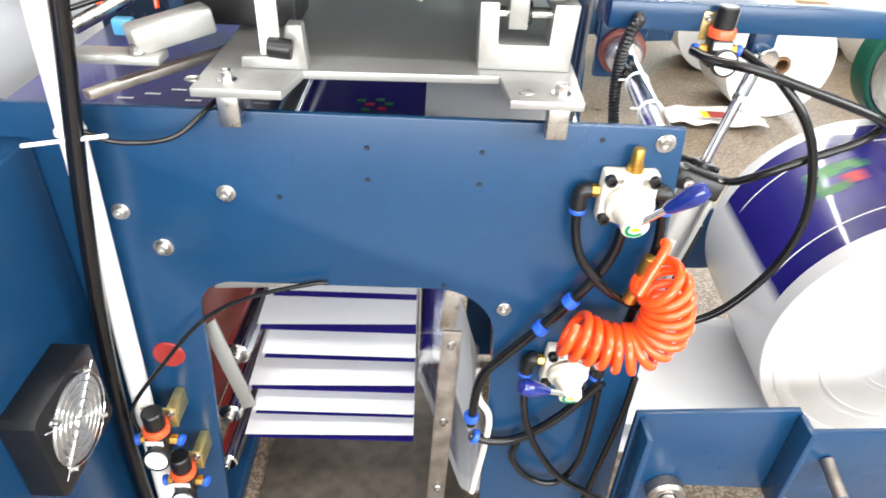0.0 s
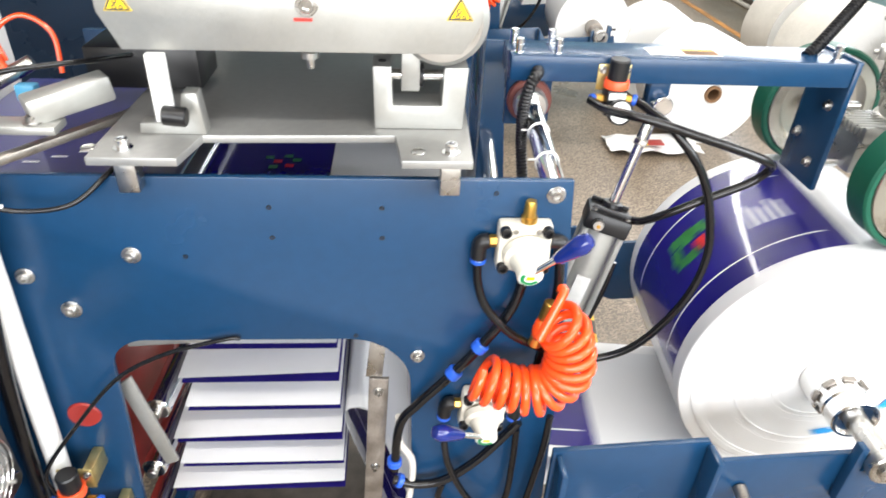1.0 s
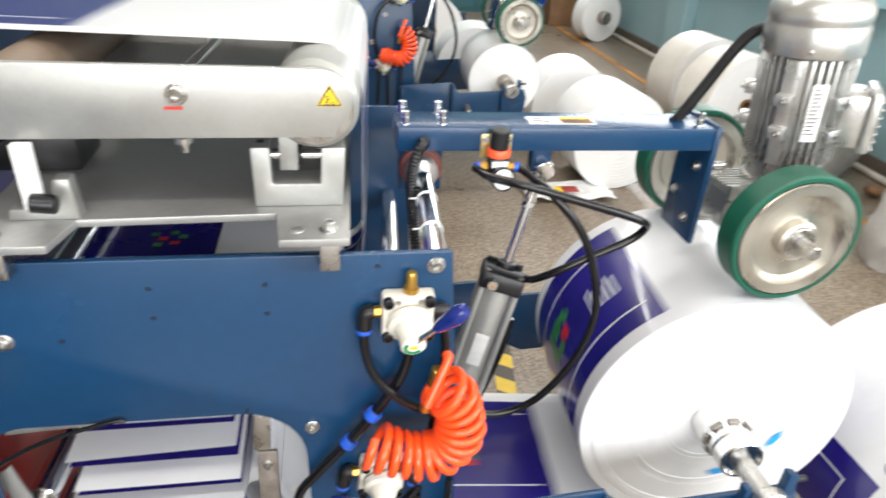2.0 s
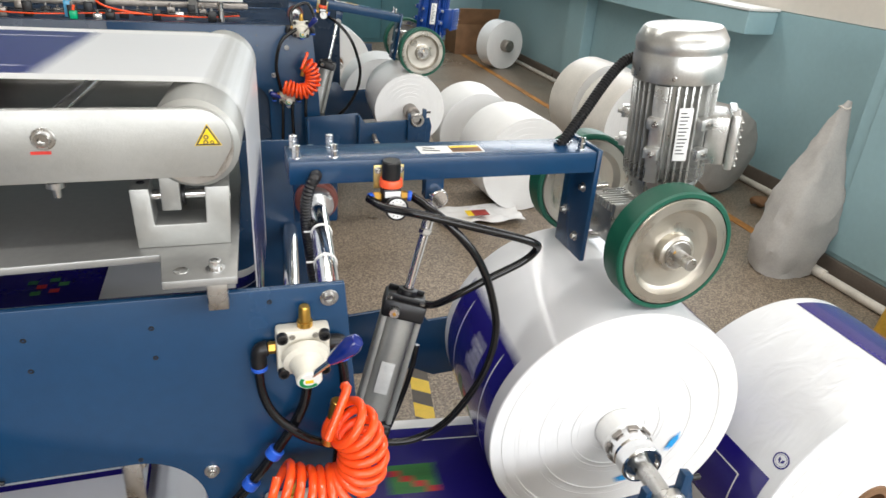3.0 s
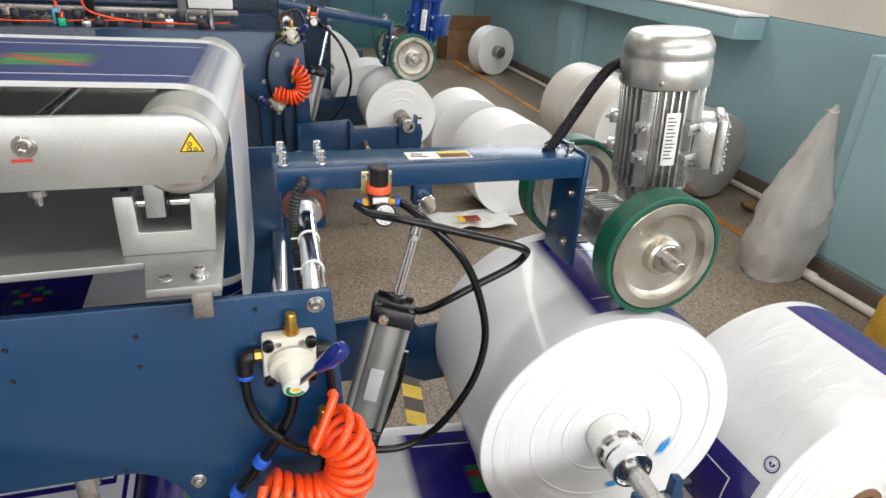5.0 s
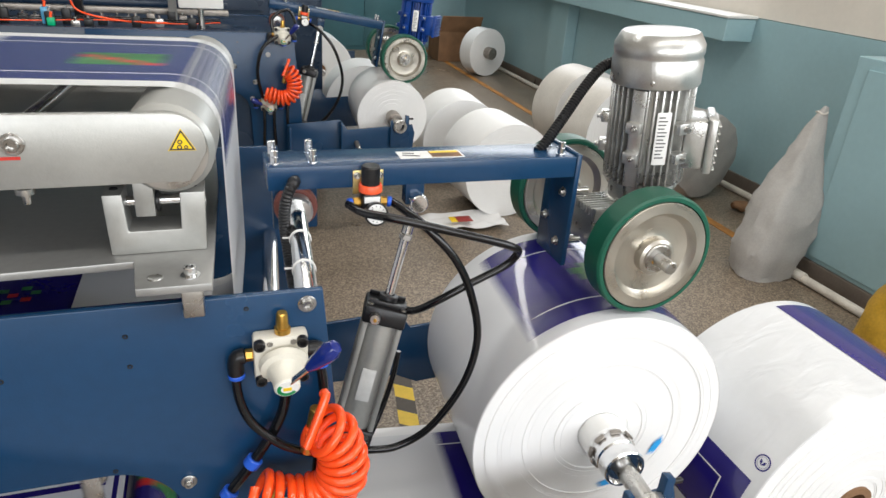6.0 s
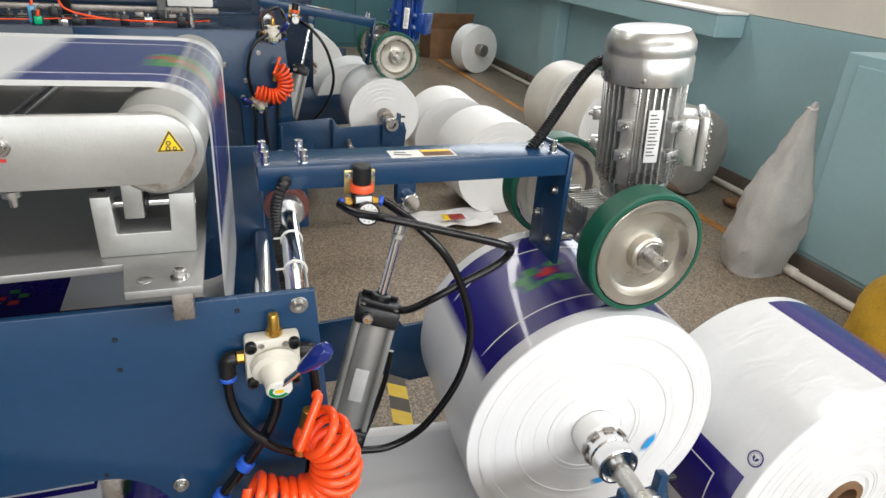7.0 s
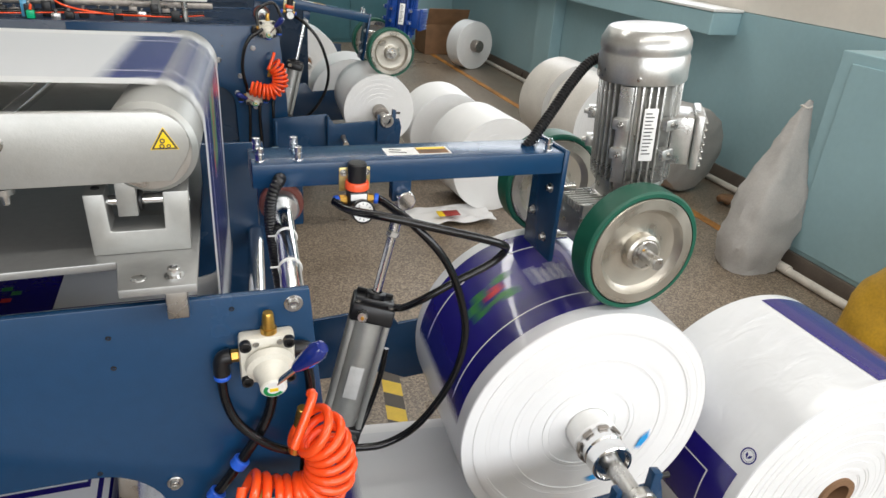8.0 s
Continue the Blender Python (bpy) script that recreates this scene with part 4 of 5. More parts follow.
def printed_skin(parent):
    """The outermost layer: milky film with two printed fields round the roll."""
    k = part("printed_skin", lathe([(RR + 0.0004, 0.004), (RR + 0.0004, RL - 0.004)], (0, 0, 0), (0, 1, 0), 96), grey_film, parent, "outermost layer of milky printed film")
    for a in (0, 180):
        part("print_field", curved_patch(RR, a - 46, a + 46, 0.040, RL - 0.040, 24, 0.0009), print_blue, k, "deep blue printed field")
        for y in (0.095, RL - 0.115):
            part("print_line", curved_patch(RR, a - 40, a + 40, y, y + 0.004, 24, 0.0013), white_film, k)
        rnd = random.Random(int(a) + 4)
        for j in range(9):
            b, c = a - 12 + 22 * rnd.random(), 0.165 + 0.10 * rnd.random()
            part("print_leaf", curved_patch(RR, b - 3, b + 3.5 * rnd.random() + 1, c, c + 0.014 + 0.02 * rnd.random(), 5, 0.0012 + 0.00004 * j), print_green, k)
        for j in range(4):
            b, c = a - 5 + 9 * rnd.random(), 0.195 + 0.035 * rnd.random()
            part("print_fruit", curved_patch(RR, b - 2, b + 2.5, c, c + 0.018, 5, 0.0017 + 0.00004 * j), print_red, k)
        for j in range(5):
            part("print_line", curved_patch(RR, a + 20 + 3.2 * j, a + 21.2 + 3.2 * j, 0.17, 0.25 - 0.012 * (j % 3), 4, 0.0013), grey_film, k)
    return k


skin = printed_skin(roll)

# the second roll, standing on the floor
spare = film_roll("spare_roll", "white printed film roll lying on the floor", (1.715, -0.020, -0.004), 0.375, 0.43, 0.060, 0.040, 5, body_mat=wrinkled_film)
for a0, a1, y0, y1 in ((-2, 34, 0.012, 0.40), (-100, -68, 0.030, 0.40)):
    part("print_field", curved_patch(0.375, a0, a1, y0, y1, 14, 0.0008), print_blue, spare, "deep blue printed field")
part("print_line", curved_patch(0.375, 12, 36, 0.05, 0.054, 8, 0.0012), white_film, spare)
part("print_line", curved_patch(0.375, -95, -76, 0.10, 0.104, 8, 0.0012), white_film, spare)
part("print_line", curved_patch(0.375, -76.6, -76, 0.10, 0.34, 8, 0.0012), white_film, spare)


def emblem(R, a, y, size):
    """A round printed emblem with a leaf pair, bent over the roll."""
    bm = bmesh.new()
    def at(u, v):
        w = radians(a) + u / R
        return bm.verts.new(((R + 0.001) * math.sin(w), y + v, (R + 0.001) * math.cos(w)))
    for r0, r1 in ((0.82, 1.0), (0.66, 0.70)):
        for k in range(28):
            t0, t1 = 2 * math.pi * k / 28, 2 * math.pi * (k + 1) / 28
            bm.faces.new([at(size * r * math.cos(t), size * r * math.sin(t)) for r, t in ((r0, t0), (r1, t0), (r1, t1), (r0, t1))])
    for s in (-1, 1):
        bm.faces.new([at(size * u, size * v * s) for u, v in ((-0.4, 0.0), (-0.1, 0.38), (0.3, 0.42), (0.15, 0.1))])
    return bm


part("print_emblem", emblem(0.375, -60, 0.036, 0.021), print_blue, spare)

# rolls standing about on the floor
for at, R, L, sd, yaw in (((1.955, 2.80, 0.31), 0.31, 0.42, 7, 4), ((1.89, 3.52, 0.30), 0.30, 0.40, 8, -3), ((3.17, 3.42, 0.36), 0.36, 0.36, 9, 10), ((3.20, 3.98, 0.36), 0.36, 0.36, 10, 6)):
    film_roll("film_roll", "white film roll lying on the floor by the wall" if at[0] > 2.5 else "white film roll lying on the floor behind the machine", (at[0], at[1], FLOOR + at[2] + 0.001), R, L, 0.05, 0.035, sd, turn=(0, 0, yaw), seg=64, body_mat=sack_film if at[0] > 2.5 else roll_side)
far_core = film_roll("film_roll", "narrow white film roll with a dark core by the wall", (3.60, 7.35, FLOOR + 0.301), 0.30, 0.22, 0.06, 0.05, 11, turn=(0, 0, 18), seg=56)
part("core_plug", rod((0, -0.10, 0), (0, 0.05, 0), 0.075, 20), rusty_steel, far_core)


def lumpy(bm, amount, freq, seed):
    off = Vector((seed * 3.1, seed * 1.7, seed * 0.9))
    for v in bm.verts:
        n = noise.noise_vector(v.co * freq + off)
        v.co += n * amount
    return bm


def wrapped_roll(at, R, L, label):
    t = thing("wrapped_roll", label, "film roll", at=at, turn=(0, 0, 12))
    prof = [(0, -0.01), (R * 0.5, -0.012), (R * 0.8, -0.004), (R * 0.95, 0.01), (R, 0.05)] + [(R, 0.05 + (L - 0.1) * k / 8) for k in range(1, 8)] + [(R, L - 0.05), (R * 0.95, L), (0, L)]
    bm = lathe(prof, (0, 0, 0), (0, 1, 0), 72)
    part("wrapping", lumpy(bm, 0.016, 9, 4), sack_mat, t)
    return t


wrapped_roll((3.56, 2.86, FLOOR + 0.325), 0.315, 0.44, "film roll wrapped in crumpled white plastic by the wall")


def sack(name, base, top, w, d, material, label, category, seed, foot=0.14, taper=0.55, crease=0.008, pointed=False):
    """A standing sack: a pillow that narrows to a gathered mouth."""
    t = thing(name, label, category, at=base)
    bm = bmesh.new()
    n, seg = 26, 44
    axis = Vector(top) - Vector(base)
    rings = []
    for i in range(n + 1):
        u = i / n
        k = (math.sin(math.pi * min(1, (u * 0.90 + foot)) ** 0.85)) ** 0.55 if u < 0.98 else 0.10
        k = max(k, 0.10)
        k *= 1.0 - taper * u
        if pointed:
            k = max(0.06, (1 - u) ** 0.62 * (0.80 + 0.42 * math.sin(math.pi * min(1.0, 1.25 * u))))
        rings.append([bm.verts.new(axis * u + Vector((w * k * math.copysign(abs(math.cos(2 * math.pi * j / seg)) ** 0.75, math.cos(2 * math.pi * j / seg)), d * k * math.copysign(abs(math.sin(2 * math.pi * j / seg)) ** 0.75, math.sin(2 * math.pi * j / seg)), 0))) for j in range(seg)])
    for A, B in zip(rings, rings[1:]):
        for j in range(seg):
            bm.faces.new((A[j], A[(j + 1) % seg], B[(j + 1) % seg], B[j]))
    bm.faces.new(rings[0])
    bm.faces.new(rings[-1])
    lumpy(bm, 0.022, 7, seed)
    lumpy(bm, crease, 22, seed + 3)
    for v in bm.verts:
        v.co.z = max(v.co.z, 0.0005)
    part("cloth", bm, material, t)
    mouth = Vector(top) - Vector(base)
    ring = [mouth * 0.955 + Vector((0.028 * math.cos(k * math.pi / 8), 0.028 * math.sin(k * math.pi / 8), 0.004 * math.sin(k))) for k in range(17)]
    part("tie_cord", sweep(ring, 0.005, 8), white_pipe, t, "cord tied round the mouth")
    return t


sack("sack", (3.15, 1.78, FLOOR), (3.385, 1.90, 0.575), 0.225, 0.16, sack_mat, "white woven plastic sack leaning on the teal wall", "sack", 2, 0.10, 0.50, 0.014, True)
ys = sack("yellow_sack", (2.97, 0.76, FLOOR), (3.12, 0.76, 0.42), 0.20, 0.26, sack_yellow, "yellow printed sack standing on the floor", "sack", 6)
# pipe along the wall
# added cabinet shape: its dark colour stands for shade on the end wall
shade_block = thing("tall_cabinet", "added dark teal cabinet shape standing for the shaded end wall", "cabinet", at=(2.35, 9.25, FLOOR))
part("body", box(-0.75, 0.75, 0.0, 0.33, 0.0, 1.9, 0.006), shaded_teal, shade_block)
for x in (-0.74, 0.005):
    part("door", box(x, x + 0.735, -0.018, -0.0005, 0.06, 1.86, 0.003), shaded_teal, shade_block)
part("handle", box(-0.05, -0.03, -0.04, -0.0185, 0.9, 1.05, 0.003), steel, shade_block)
part("handle", box(0.03, 0.05, -0.04, -0.0185, 0.9, 1.05, 0.003), steel, shade_block)
pipe = thing("floor_pipe", "off-white plastic pipe along the skirting", "pipe")
part("tube", rod((3.97, 2.3, FLOOR + 0.025), (3.97, 9.0, FLOOR + 0.025), 0.024, 16), white_pipe, pipe)
pipe2 = thing("floor_pipe", "off-white plastic pipe end beside the boxed wall", "pipe")
part("tube", rod((3.345, -0.5, FLOOR + 0.026), (3.30, 1.72, FLOOR + 0.026), 0.025, 16), white_pipe, pipe2)
part("coupling", rod((3.302, 1.60, FLOOR + 0.031), (3.30, 1.69, FLOOR + 0.031), 0.030, 16), white_pipe, pipe2)
carton = thing("carton", "open brown cardboard box against the end wall", "box", at=(3.55, 8.6, FLOOR))
for a in ((-0.3, 0.3, -0.25, -0.24), (-0.3, 0.3, 0.24, 0.25), (-0.3, -0.29, -0.24, 0.24), (0.29, 0.3, -0.24, 0.24)):
    part("side", box(*a, 0.004, 0.42, 0), card, carton)
part("bottom", box(-0.29, 0.29, -0.24, 0.24, 0.0005, 0.006, 0), card, carton)
part("flap", box(-0.3, 0.3, -0.005, 0.005, 0.0, 0.24, 0, pose(0, -0.25, 0.42, 25, 0, 0)), card, carton)
rag = thing("film_scrap", "scrap of white film with a red printed corner on the floor", "scrap", at=(1.62, 2.72, FLOOR))
bm = bmesh.new()
bmesh.ops.create_grid(bm, x_segments=18, y_segments=10, size=0.5)
for v in bm.verts:
    v.co = Vector((v.co.x * 0.55, v.co.y * 0.26, 0.03 + 0.028 * noise.noise(v.co * 5)))
part("sheet", bm, white_film, rag)
part("red_print", box(-0.06, 0.04, -0.10, -0.02, 0.062, 0.066, 0.001), red_paint, rag)
part("yellow_print", box(-0.10, -0.0605, -0.10, -0.02, 0.062, 0.066, 0.001), sign_yellow, rag)
debris = thing("paper_scrap", "crumpled brown paper by the skirting", "scrap", at=(3.72, 2.62, FLOOR))
bm = bmesh.new()
bmesh.ops.create_icosphere(bm, subdivisions=3, radius=0.06)
for v in bm.verts:
    v.co.z = max(v.co.z * 0.7, -0.039) + 0.04
part("paper", lumpy(bm, 0.03, 16, 3), card, debris)

# ---- web of film ----
Y0, Y1 = 0.130, 0.560


def sheet(pts, y0, y1, bm=None, bow=0.0):
    """Film between rollers: a thin sheet along points in x and z."""
    b = bm or bmesh.new()
    n = 8
    rows = []
    for x, z in pts:
        rows.append([b.verts.new((x, y0 + (y1 - y0) * k / n, z + bow * math.sin(k * math.pi / n))) for k in range(n + 1)])
    for A, B in zip(rows, rows[1:]):
        for k in range(n):
            b.faces.new((A[k], A[k + 1], B[k + 1], B[k]))
    return b


web = thing("film_web", "milky printed film running over the top roller", "plastic film")
web.matrix_world = pose(0.142, 0.036, UP, 0, 0, -4.5) @ pose(-0.142, -0.036, 0)
# the run over the top roller is a chain of short rigid strips that travel round a closed line
LEFT = -0.70


def belt_line():
    """The closed line of the film in x and z: up behind the feed unit, over the roller, along the top, down and back."""
    def bend(cx, cz, r, a0, a1):
        return [(cx + r * math.cos(radians(a)), cz + r * math.sin(radians(a))) for a in range(a0, a1 + 1, 10)]

    pts = bend(0.142, 0.996, 0.063, 0, 90) + bend(LEFT, 0.979, 0.08, 90, 180)
    pts += bend(LEFT, 0.600, 0.08, 180, 270) + bend(0.125, 0.600, 0.08, 270, 360)
    return [Vector((x, 0, z)) for x, z in pts]


LINE = belt_line()
LINE.append(LINE[0])
CUM = [0.0]
for a_, b_ in zip(LINE, LINE[1:]):
    CUM.append(CUM[-1] + (b_ - a_).length)
LOOP = CUM[-1]


def on_line(line, cum, s):
    s %= cum[-1]
    k = int(np.searchsorted(cum, s, side="right")) - 1
    k = min(max(k, 0), len(line) - 2)
    return line[k].lerp(line[k + 1], (s - cum[k]) / max(1e-9, cum[k + 1] - cum[k]))


def strip_mesh(k, period, pitch, y0, y1):
    """One strip: white margins, and between them milky film or the printed field."""
    u = (k % period) / period
    mats_ = [white_film, grey_film, print_blue, print_green, print_red]
    bm = bmesh.new()
    edges = [y0, y0 + 0.036, y0 + 0.085, y0 + 0.089] + [y0 + 0.089 + 0.02 * j for j in range(1, 13)] + [y1 - 0.089, y1 - 0.085, y1 - 0.036, y1]
    h = pitch * 0.505
    for j, (a, b) in enumerate(zip(edges, edges[1:])):
        vs = [bm.verts.new((x, y, 0)) for x, y in ((-h, a), (h, a), (h, b), (-h, b))]
        f = bm.faces.new(vs)
        m_ = 1
        if j == 0 or j == len(edges) - 2:
            m_ = 0
        elif u < 0.5:
            m_ = 2
            if 0.03 < u < 0.47 and (a == y0 + 0.085 or b == y1 - 0.085):
                m_ = 0
            elif 0.17 < u < 0.33 and 5 < j < 11:
                m_ = 3 if (j * 7 + k * 3) % 5 else 4
        f.material_index = m_
    me = bpy.data.meshes.new("film_strip")
    bm.to_mesh(me)
    bm.free()
    for m_ in mats_:
        me.materials.append(m_)
    return me


def film_chain(parent, line, count, repeats, y0, y1):
    """Short rigid strips that travel round a closed line; gives the strips and the line's lengths."""
    cum = [0.0]
    for a, b in zip(line, line[1:]):
        cum.append(cum[-1] + (b - a).length)
    pitch = cum[-1] / count
    made = []
    for k in range(count):
        o = new("film_strip", strip_mesh(k, count // repeats, pitch, y0, y1))
        o.parent = parent
        made.append(o)
    return made, line, cum, count, repeats


def run_chain(chain, place, when, period=0.535):
    """Keys a chain so that the middle of a printed field passes the given place on the line at that time."""
    made, line, cum, count, repeats = chain
    pitch = cum[-1] / count
    speed = cum[-1] / repeats / period
    for k, o in enumerate(made):
        rows = []
        for f in range(241):
            t = f / FPS
            s0 = place + (k - 0.25 * count / repeats) * pitch + speed * (t - when)
            a, b = on_line(line, cum, s0 - pitch * 0.5), on_line(line, cum, s0 + pitch * 0.5)
            d = b - a
            rows.append((t, pose((a.x + b.x) / 2, 0, (a.z + b.z) / 2, 0, -math.degrees(math.atan2(d.z, d.x)), 0)))
        walk(o, rows)


def bend(cx, cz, r, a0, a1):
    step = 10 if a1 > a0 else -10
    return [Vector((cx + r * math.cos(radians(a)), 0, cz + r * math.sin(radians(a)))) for a in range(a0, a1 + step // 10, step)]


top_chain = film_chain(web, LINE, 90, 3, Y0, Y1)
low_web = thing("film_web", "milky printed film pulled off under the roll", "plastic film")
low_web.matrix_world = pose(0.994, 0.130, UP, 0, 0, -4.0) @ pose(-0.994, -0.130, 0)
low_line = bend(1.00, -0.101, 0.050, -90, 90) + bend(0.20, -0.066, 0.050, 90, 270)
low_chain = film_chain(low_web, low_line + low_line[:1], 60, 2, 0.135, 0.560)
side_web = thing("film_web", "printed film running down inside the machine", "plastic film")
A_, B_, SLOPE = Vector((0.010, 0, 0.200)), Vector((0.115, 0, -0.170)), 15.9


def turn_round(c, a0, a1, r=0.030):
    return [c + r * Vector((math.cos(radians(a0 + (a1 - a0) * k / 12)), 0, math.sin(radians(a0 + (a1 - a0) * k / 12)))) for k in range(13)]


side_line = turn_round(B_, SLOPE, SLOPE - 180) + turn_round(A_, SLOPE + 180, SLOPE)
side_chain = film_chain(side_web, side_line + side_line[:1], 30, 1, 0.10, 0.525)
# the stacked runs of film seen through the opening of the plate
stack = thing("film_loops", "loops of white film stacked between the guide rollers", "plastic film")
for k, (z, x0, x1) in enumerate(((0.395, -0.290, -0.025), (0.310, -0.325, -0.025), (0.234, -0.325, -0.025), (0.143, -0.362, -0.025), (0.067, -0.362, -0.025), (-0.012, -0.39, -0.025))):
    part("run", sheet([(x0 + (x1 - x0) * i / 8, z + 0.012 * (k % 2) * i / 8) for i in range(9)], 0.10, 0.53, bow=0.006), white_film, stack)
    part("printed_run", sheet([(x0 + (x1 - x0) * i / 8, z - 0.022) for i in range(9)], 0.11, 0.54), print_blue, stack)
part("printed_run", sheet([(-0.30 + 0.04 * i, 0.435) for i in range(9)], 0.10, 0.53), print_blue, stack)
dancer = thing("dancer_frame", "bare metal swing frame with chrome rollers", "roller frame")
steel_bar = thing("steel_bar", "worn steel flat bar swinging before the film", "bar", at=(0.025, 0, -0.300))
part("flat_bar", prism([(-0.019, 0.0), (0.019, 0.0), (0.027, 0.66), (-0.009, 0.66)], 0.040, 0.048), rusty_steel, steel_bar, "worn steel flat bar")
part("flat_bar", prism([(-0.015, 0.662), (0.015, 0.662), (0.021, 0.77), (-0.007, 0.77)], 0.044, 0.052), steel, steel_bar)
part("top_roller", rod((0.010, 0.0525, 0.745), (0.060, 0.66, 0.745), 0.019, 28), chrome, steel_bar, "chrome roller")
for z in (0.63, 0.42, 0.20, 0.10):
    bolt(steel_bar, (0.005 + 0.01 * (z - 0.3), 0.0395, z), (0, -1, 0), 0.006, 0.010)
for x, z in ((-0.325, 0.272), (-0.362, 0.105), (-0.392, -0.052)):
    part("roller", rod((x - 0.032, 0.055, z), (x - 0.004, 0.66, z + 0.004), 0.024, 28), chrome, dancer)
    part("roller_pin", rod((x - 0.032, 0.040, z), (x - 0.032, 0.0545, z), 0.010), steel, dancer)
part("link", prism([(-0.40, 0.36), (-0.375, 0.38), (-0.33, 0.16), (-0.355, 0.15)], 0.030, 0.038), alu, dancer)
part("link", prism([(-0.36, 0.455), (-0.20, 0.465), (-0.20, 0.478), (-0.36, 0.475)], 0.025, 0.033), alu, dancer)
inner = thing("inner_guard", "dark red painted guard inside the machine", "guard")
part("plate", box(-0.56, -0.50, 0.12, 0.60, -0.1, 0.44, 0.003), red_paint, inner)
under = thing("air_cylinder", "slim bare metal pneumatic cylinder low in the machine", "pneumatic cylinder", "air cylinders")
part("barrel", rod((-0.40, 0.03, -0.235), (-0.20, 0.03, -0.240), 0.022), alu, under)
part("label", box(-0.385, -0.335, 0.0055, 0.0072, -0.245, -0.225, 0.0003), display_blue, under)
part("end_cap", rod((-0.199, 0.03, -0.240), (-0.165, 0.03, -0.241), 0.023), black_plastic, under)
# thin dark brown mottled plate on the floor between the side plates
tray = thing("oil_tray", "dark mottled steel floor plate inside the machine", "tray")
part("plate", box(-0.42, 0.11, 0.02, 0.71, H - 0.0195, H - 0.010, 0.001), mottled_dark, tray)

# ---- left side: cabinet with fan, post and hoses ----
cab = thing("control_cabinet", "blue painted steel control cabinet beside the machine", "cabinet")
part("body", box(-1.40, -0.560, -0.90, -0.002, FLOOR, 0.735, 0.006), blue_paint, cab)
fan = thing("cooling_fan", "black square cooling fan with a chrome wire guard", "fan", at=(-0.5595, -0.190, 0.378))
fr = prism([(x, z) for x, z in ((-0.080, -0.071), (-0.071, -0.080), (0.071, -0.080), (0.080, -0.071), (0.080, 0.071), (0.071, 0.080), (-0.071, 0.080), (-0.080, 0.071))], 0.0, 0.050, 0.002)
TURN_X = Matrix(((0, 1, 0, 0), (-1, 0, 0, 0), (0, 0, 1, 0), (0, 0, 0, 1)))
bmesh.ops.transform(fr, matrix=TURN_X, verts=fr.verts)
part("housing", fr, black_plastic, fan)
gd = bmesh.new()
for r in (0.016, 0.029, 0.042, 0.055, 0.068):
    ring = [Vector((0.055, r * math.cos(2 * math.pi * k / 32), r * math.sin(2 * math.pi * k / 32))) for k in range(33)]
    sweep(ring, 0.0011, 6, gd)
for a in (45, 135):
    c, s_ = math.cos(radians(a)), math.sin(radians(a))
    rod((0.053, 0.098 * c, 0.072 * s_), (0.053, -0.098 * c, -0.072 * s_), 0.0016, 8, bm=gd)
part("wire_guard", gd, chrome, fan, "chrome wire finger guard")
part("hub", lathe([(0, 0.002), (0.064, 0.002), (0.066, 0), (0, 0)], (0.0505, 0, 0), (1, 0, 0), 36), cast_alu, fan, "bright fan disc behind the guard")
for a in (45, 135, 225, 315):
    bolt(fan, (0.0505, 0.0975 * math.cos(radians(a)) * 0.72, 0.0975 * math.sin(radians(a)) * 0.72), (1, 0, 0), 0.004, 0.006)
post = thing("white_post", "white painted tube post standing before the machine", "post")
part("tube", rod((-0.465, -0.032, 1.20), (-0.532, -0.032, FLOOR), 0.0170, 20), white_paint, post)
hose("black_cable", [(-0.405, -0.062, 1.15), (-0.433, -0.062, 0.948), (-0.450, -0.062, 0.846), (-0.478, -0.064, 0.681), (-0.511, -0.064, 0.450), (-0.532, -0.062, 0.217), (-0.542, -0.058, 0.0), (-0.545, -0.05, FLOOR + 0.014)], 0.0118, black_rubber, "thick black cable tied to the white post", "cable", "cables")
hose("black_cable", [(-0.505, -0.07, 0.200), (-0.510, -0.06, 0.250), (-0.445, -0.035, 0.34), (-0.37, -0.02, 0.425), (-0.29, -0.012, 0.470), (-0.19, -0.010, 0.50), (-0.165, -0.01, 0.502)], 0.0036, black_rubber, "thin black tube across the opening", "cable", "cables")
hose("black_cable", [(-0.425, -0.06, 0.93), (-0.39, -0.02, 0.935), (-0.325, 0.06, 0.925), (-0.31, 0.17, 0.90)], 0.0036, black_rubber, "thin black cable running back from the post", "cable", "cables")
hose("black_cable", [(-0.46, -0.06, 0.78), (-0.42, -0.045, 0.755), (-0.35, -0.035, 0.760), (-0.305, 0.005, 0.792), (-0.29, 0.05, 0.80)], 0.0036, black_rubber, "thin black cable over the plate edge", "cable", "cables")
tie = thing("cable_tie", "white cable tie on the post", "cable tie", "cable ties", at=(-0.4845, -0.032, 0.762))
part("tail", rod((-0.05, -0.032, -0.008), (0.065, -0.034, 0.012), 0.003, 8), white_paint, tie)
part("band", lathe([(0.0178, -0.003), (0.0198, -0.003), (0.0198, 0.003), (0.0178, 0.003)], (0, 0, 0), (0.02, 0, 1), 20), white_paint, tie)
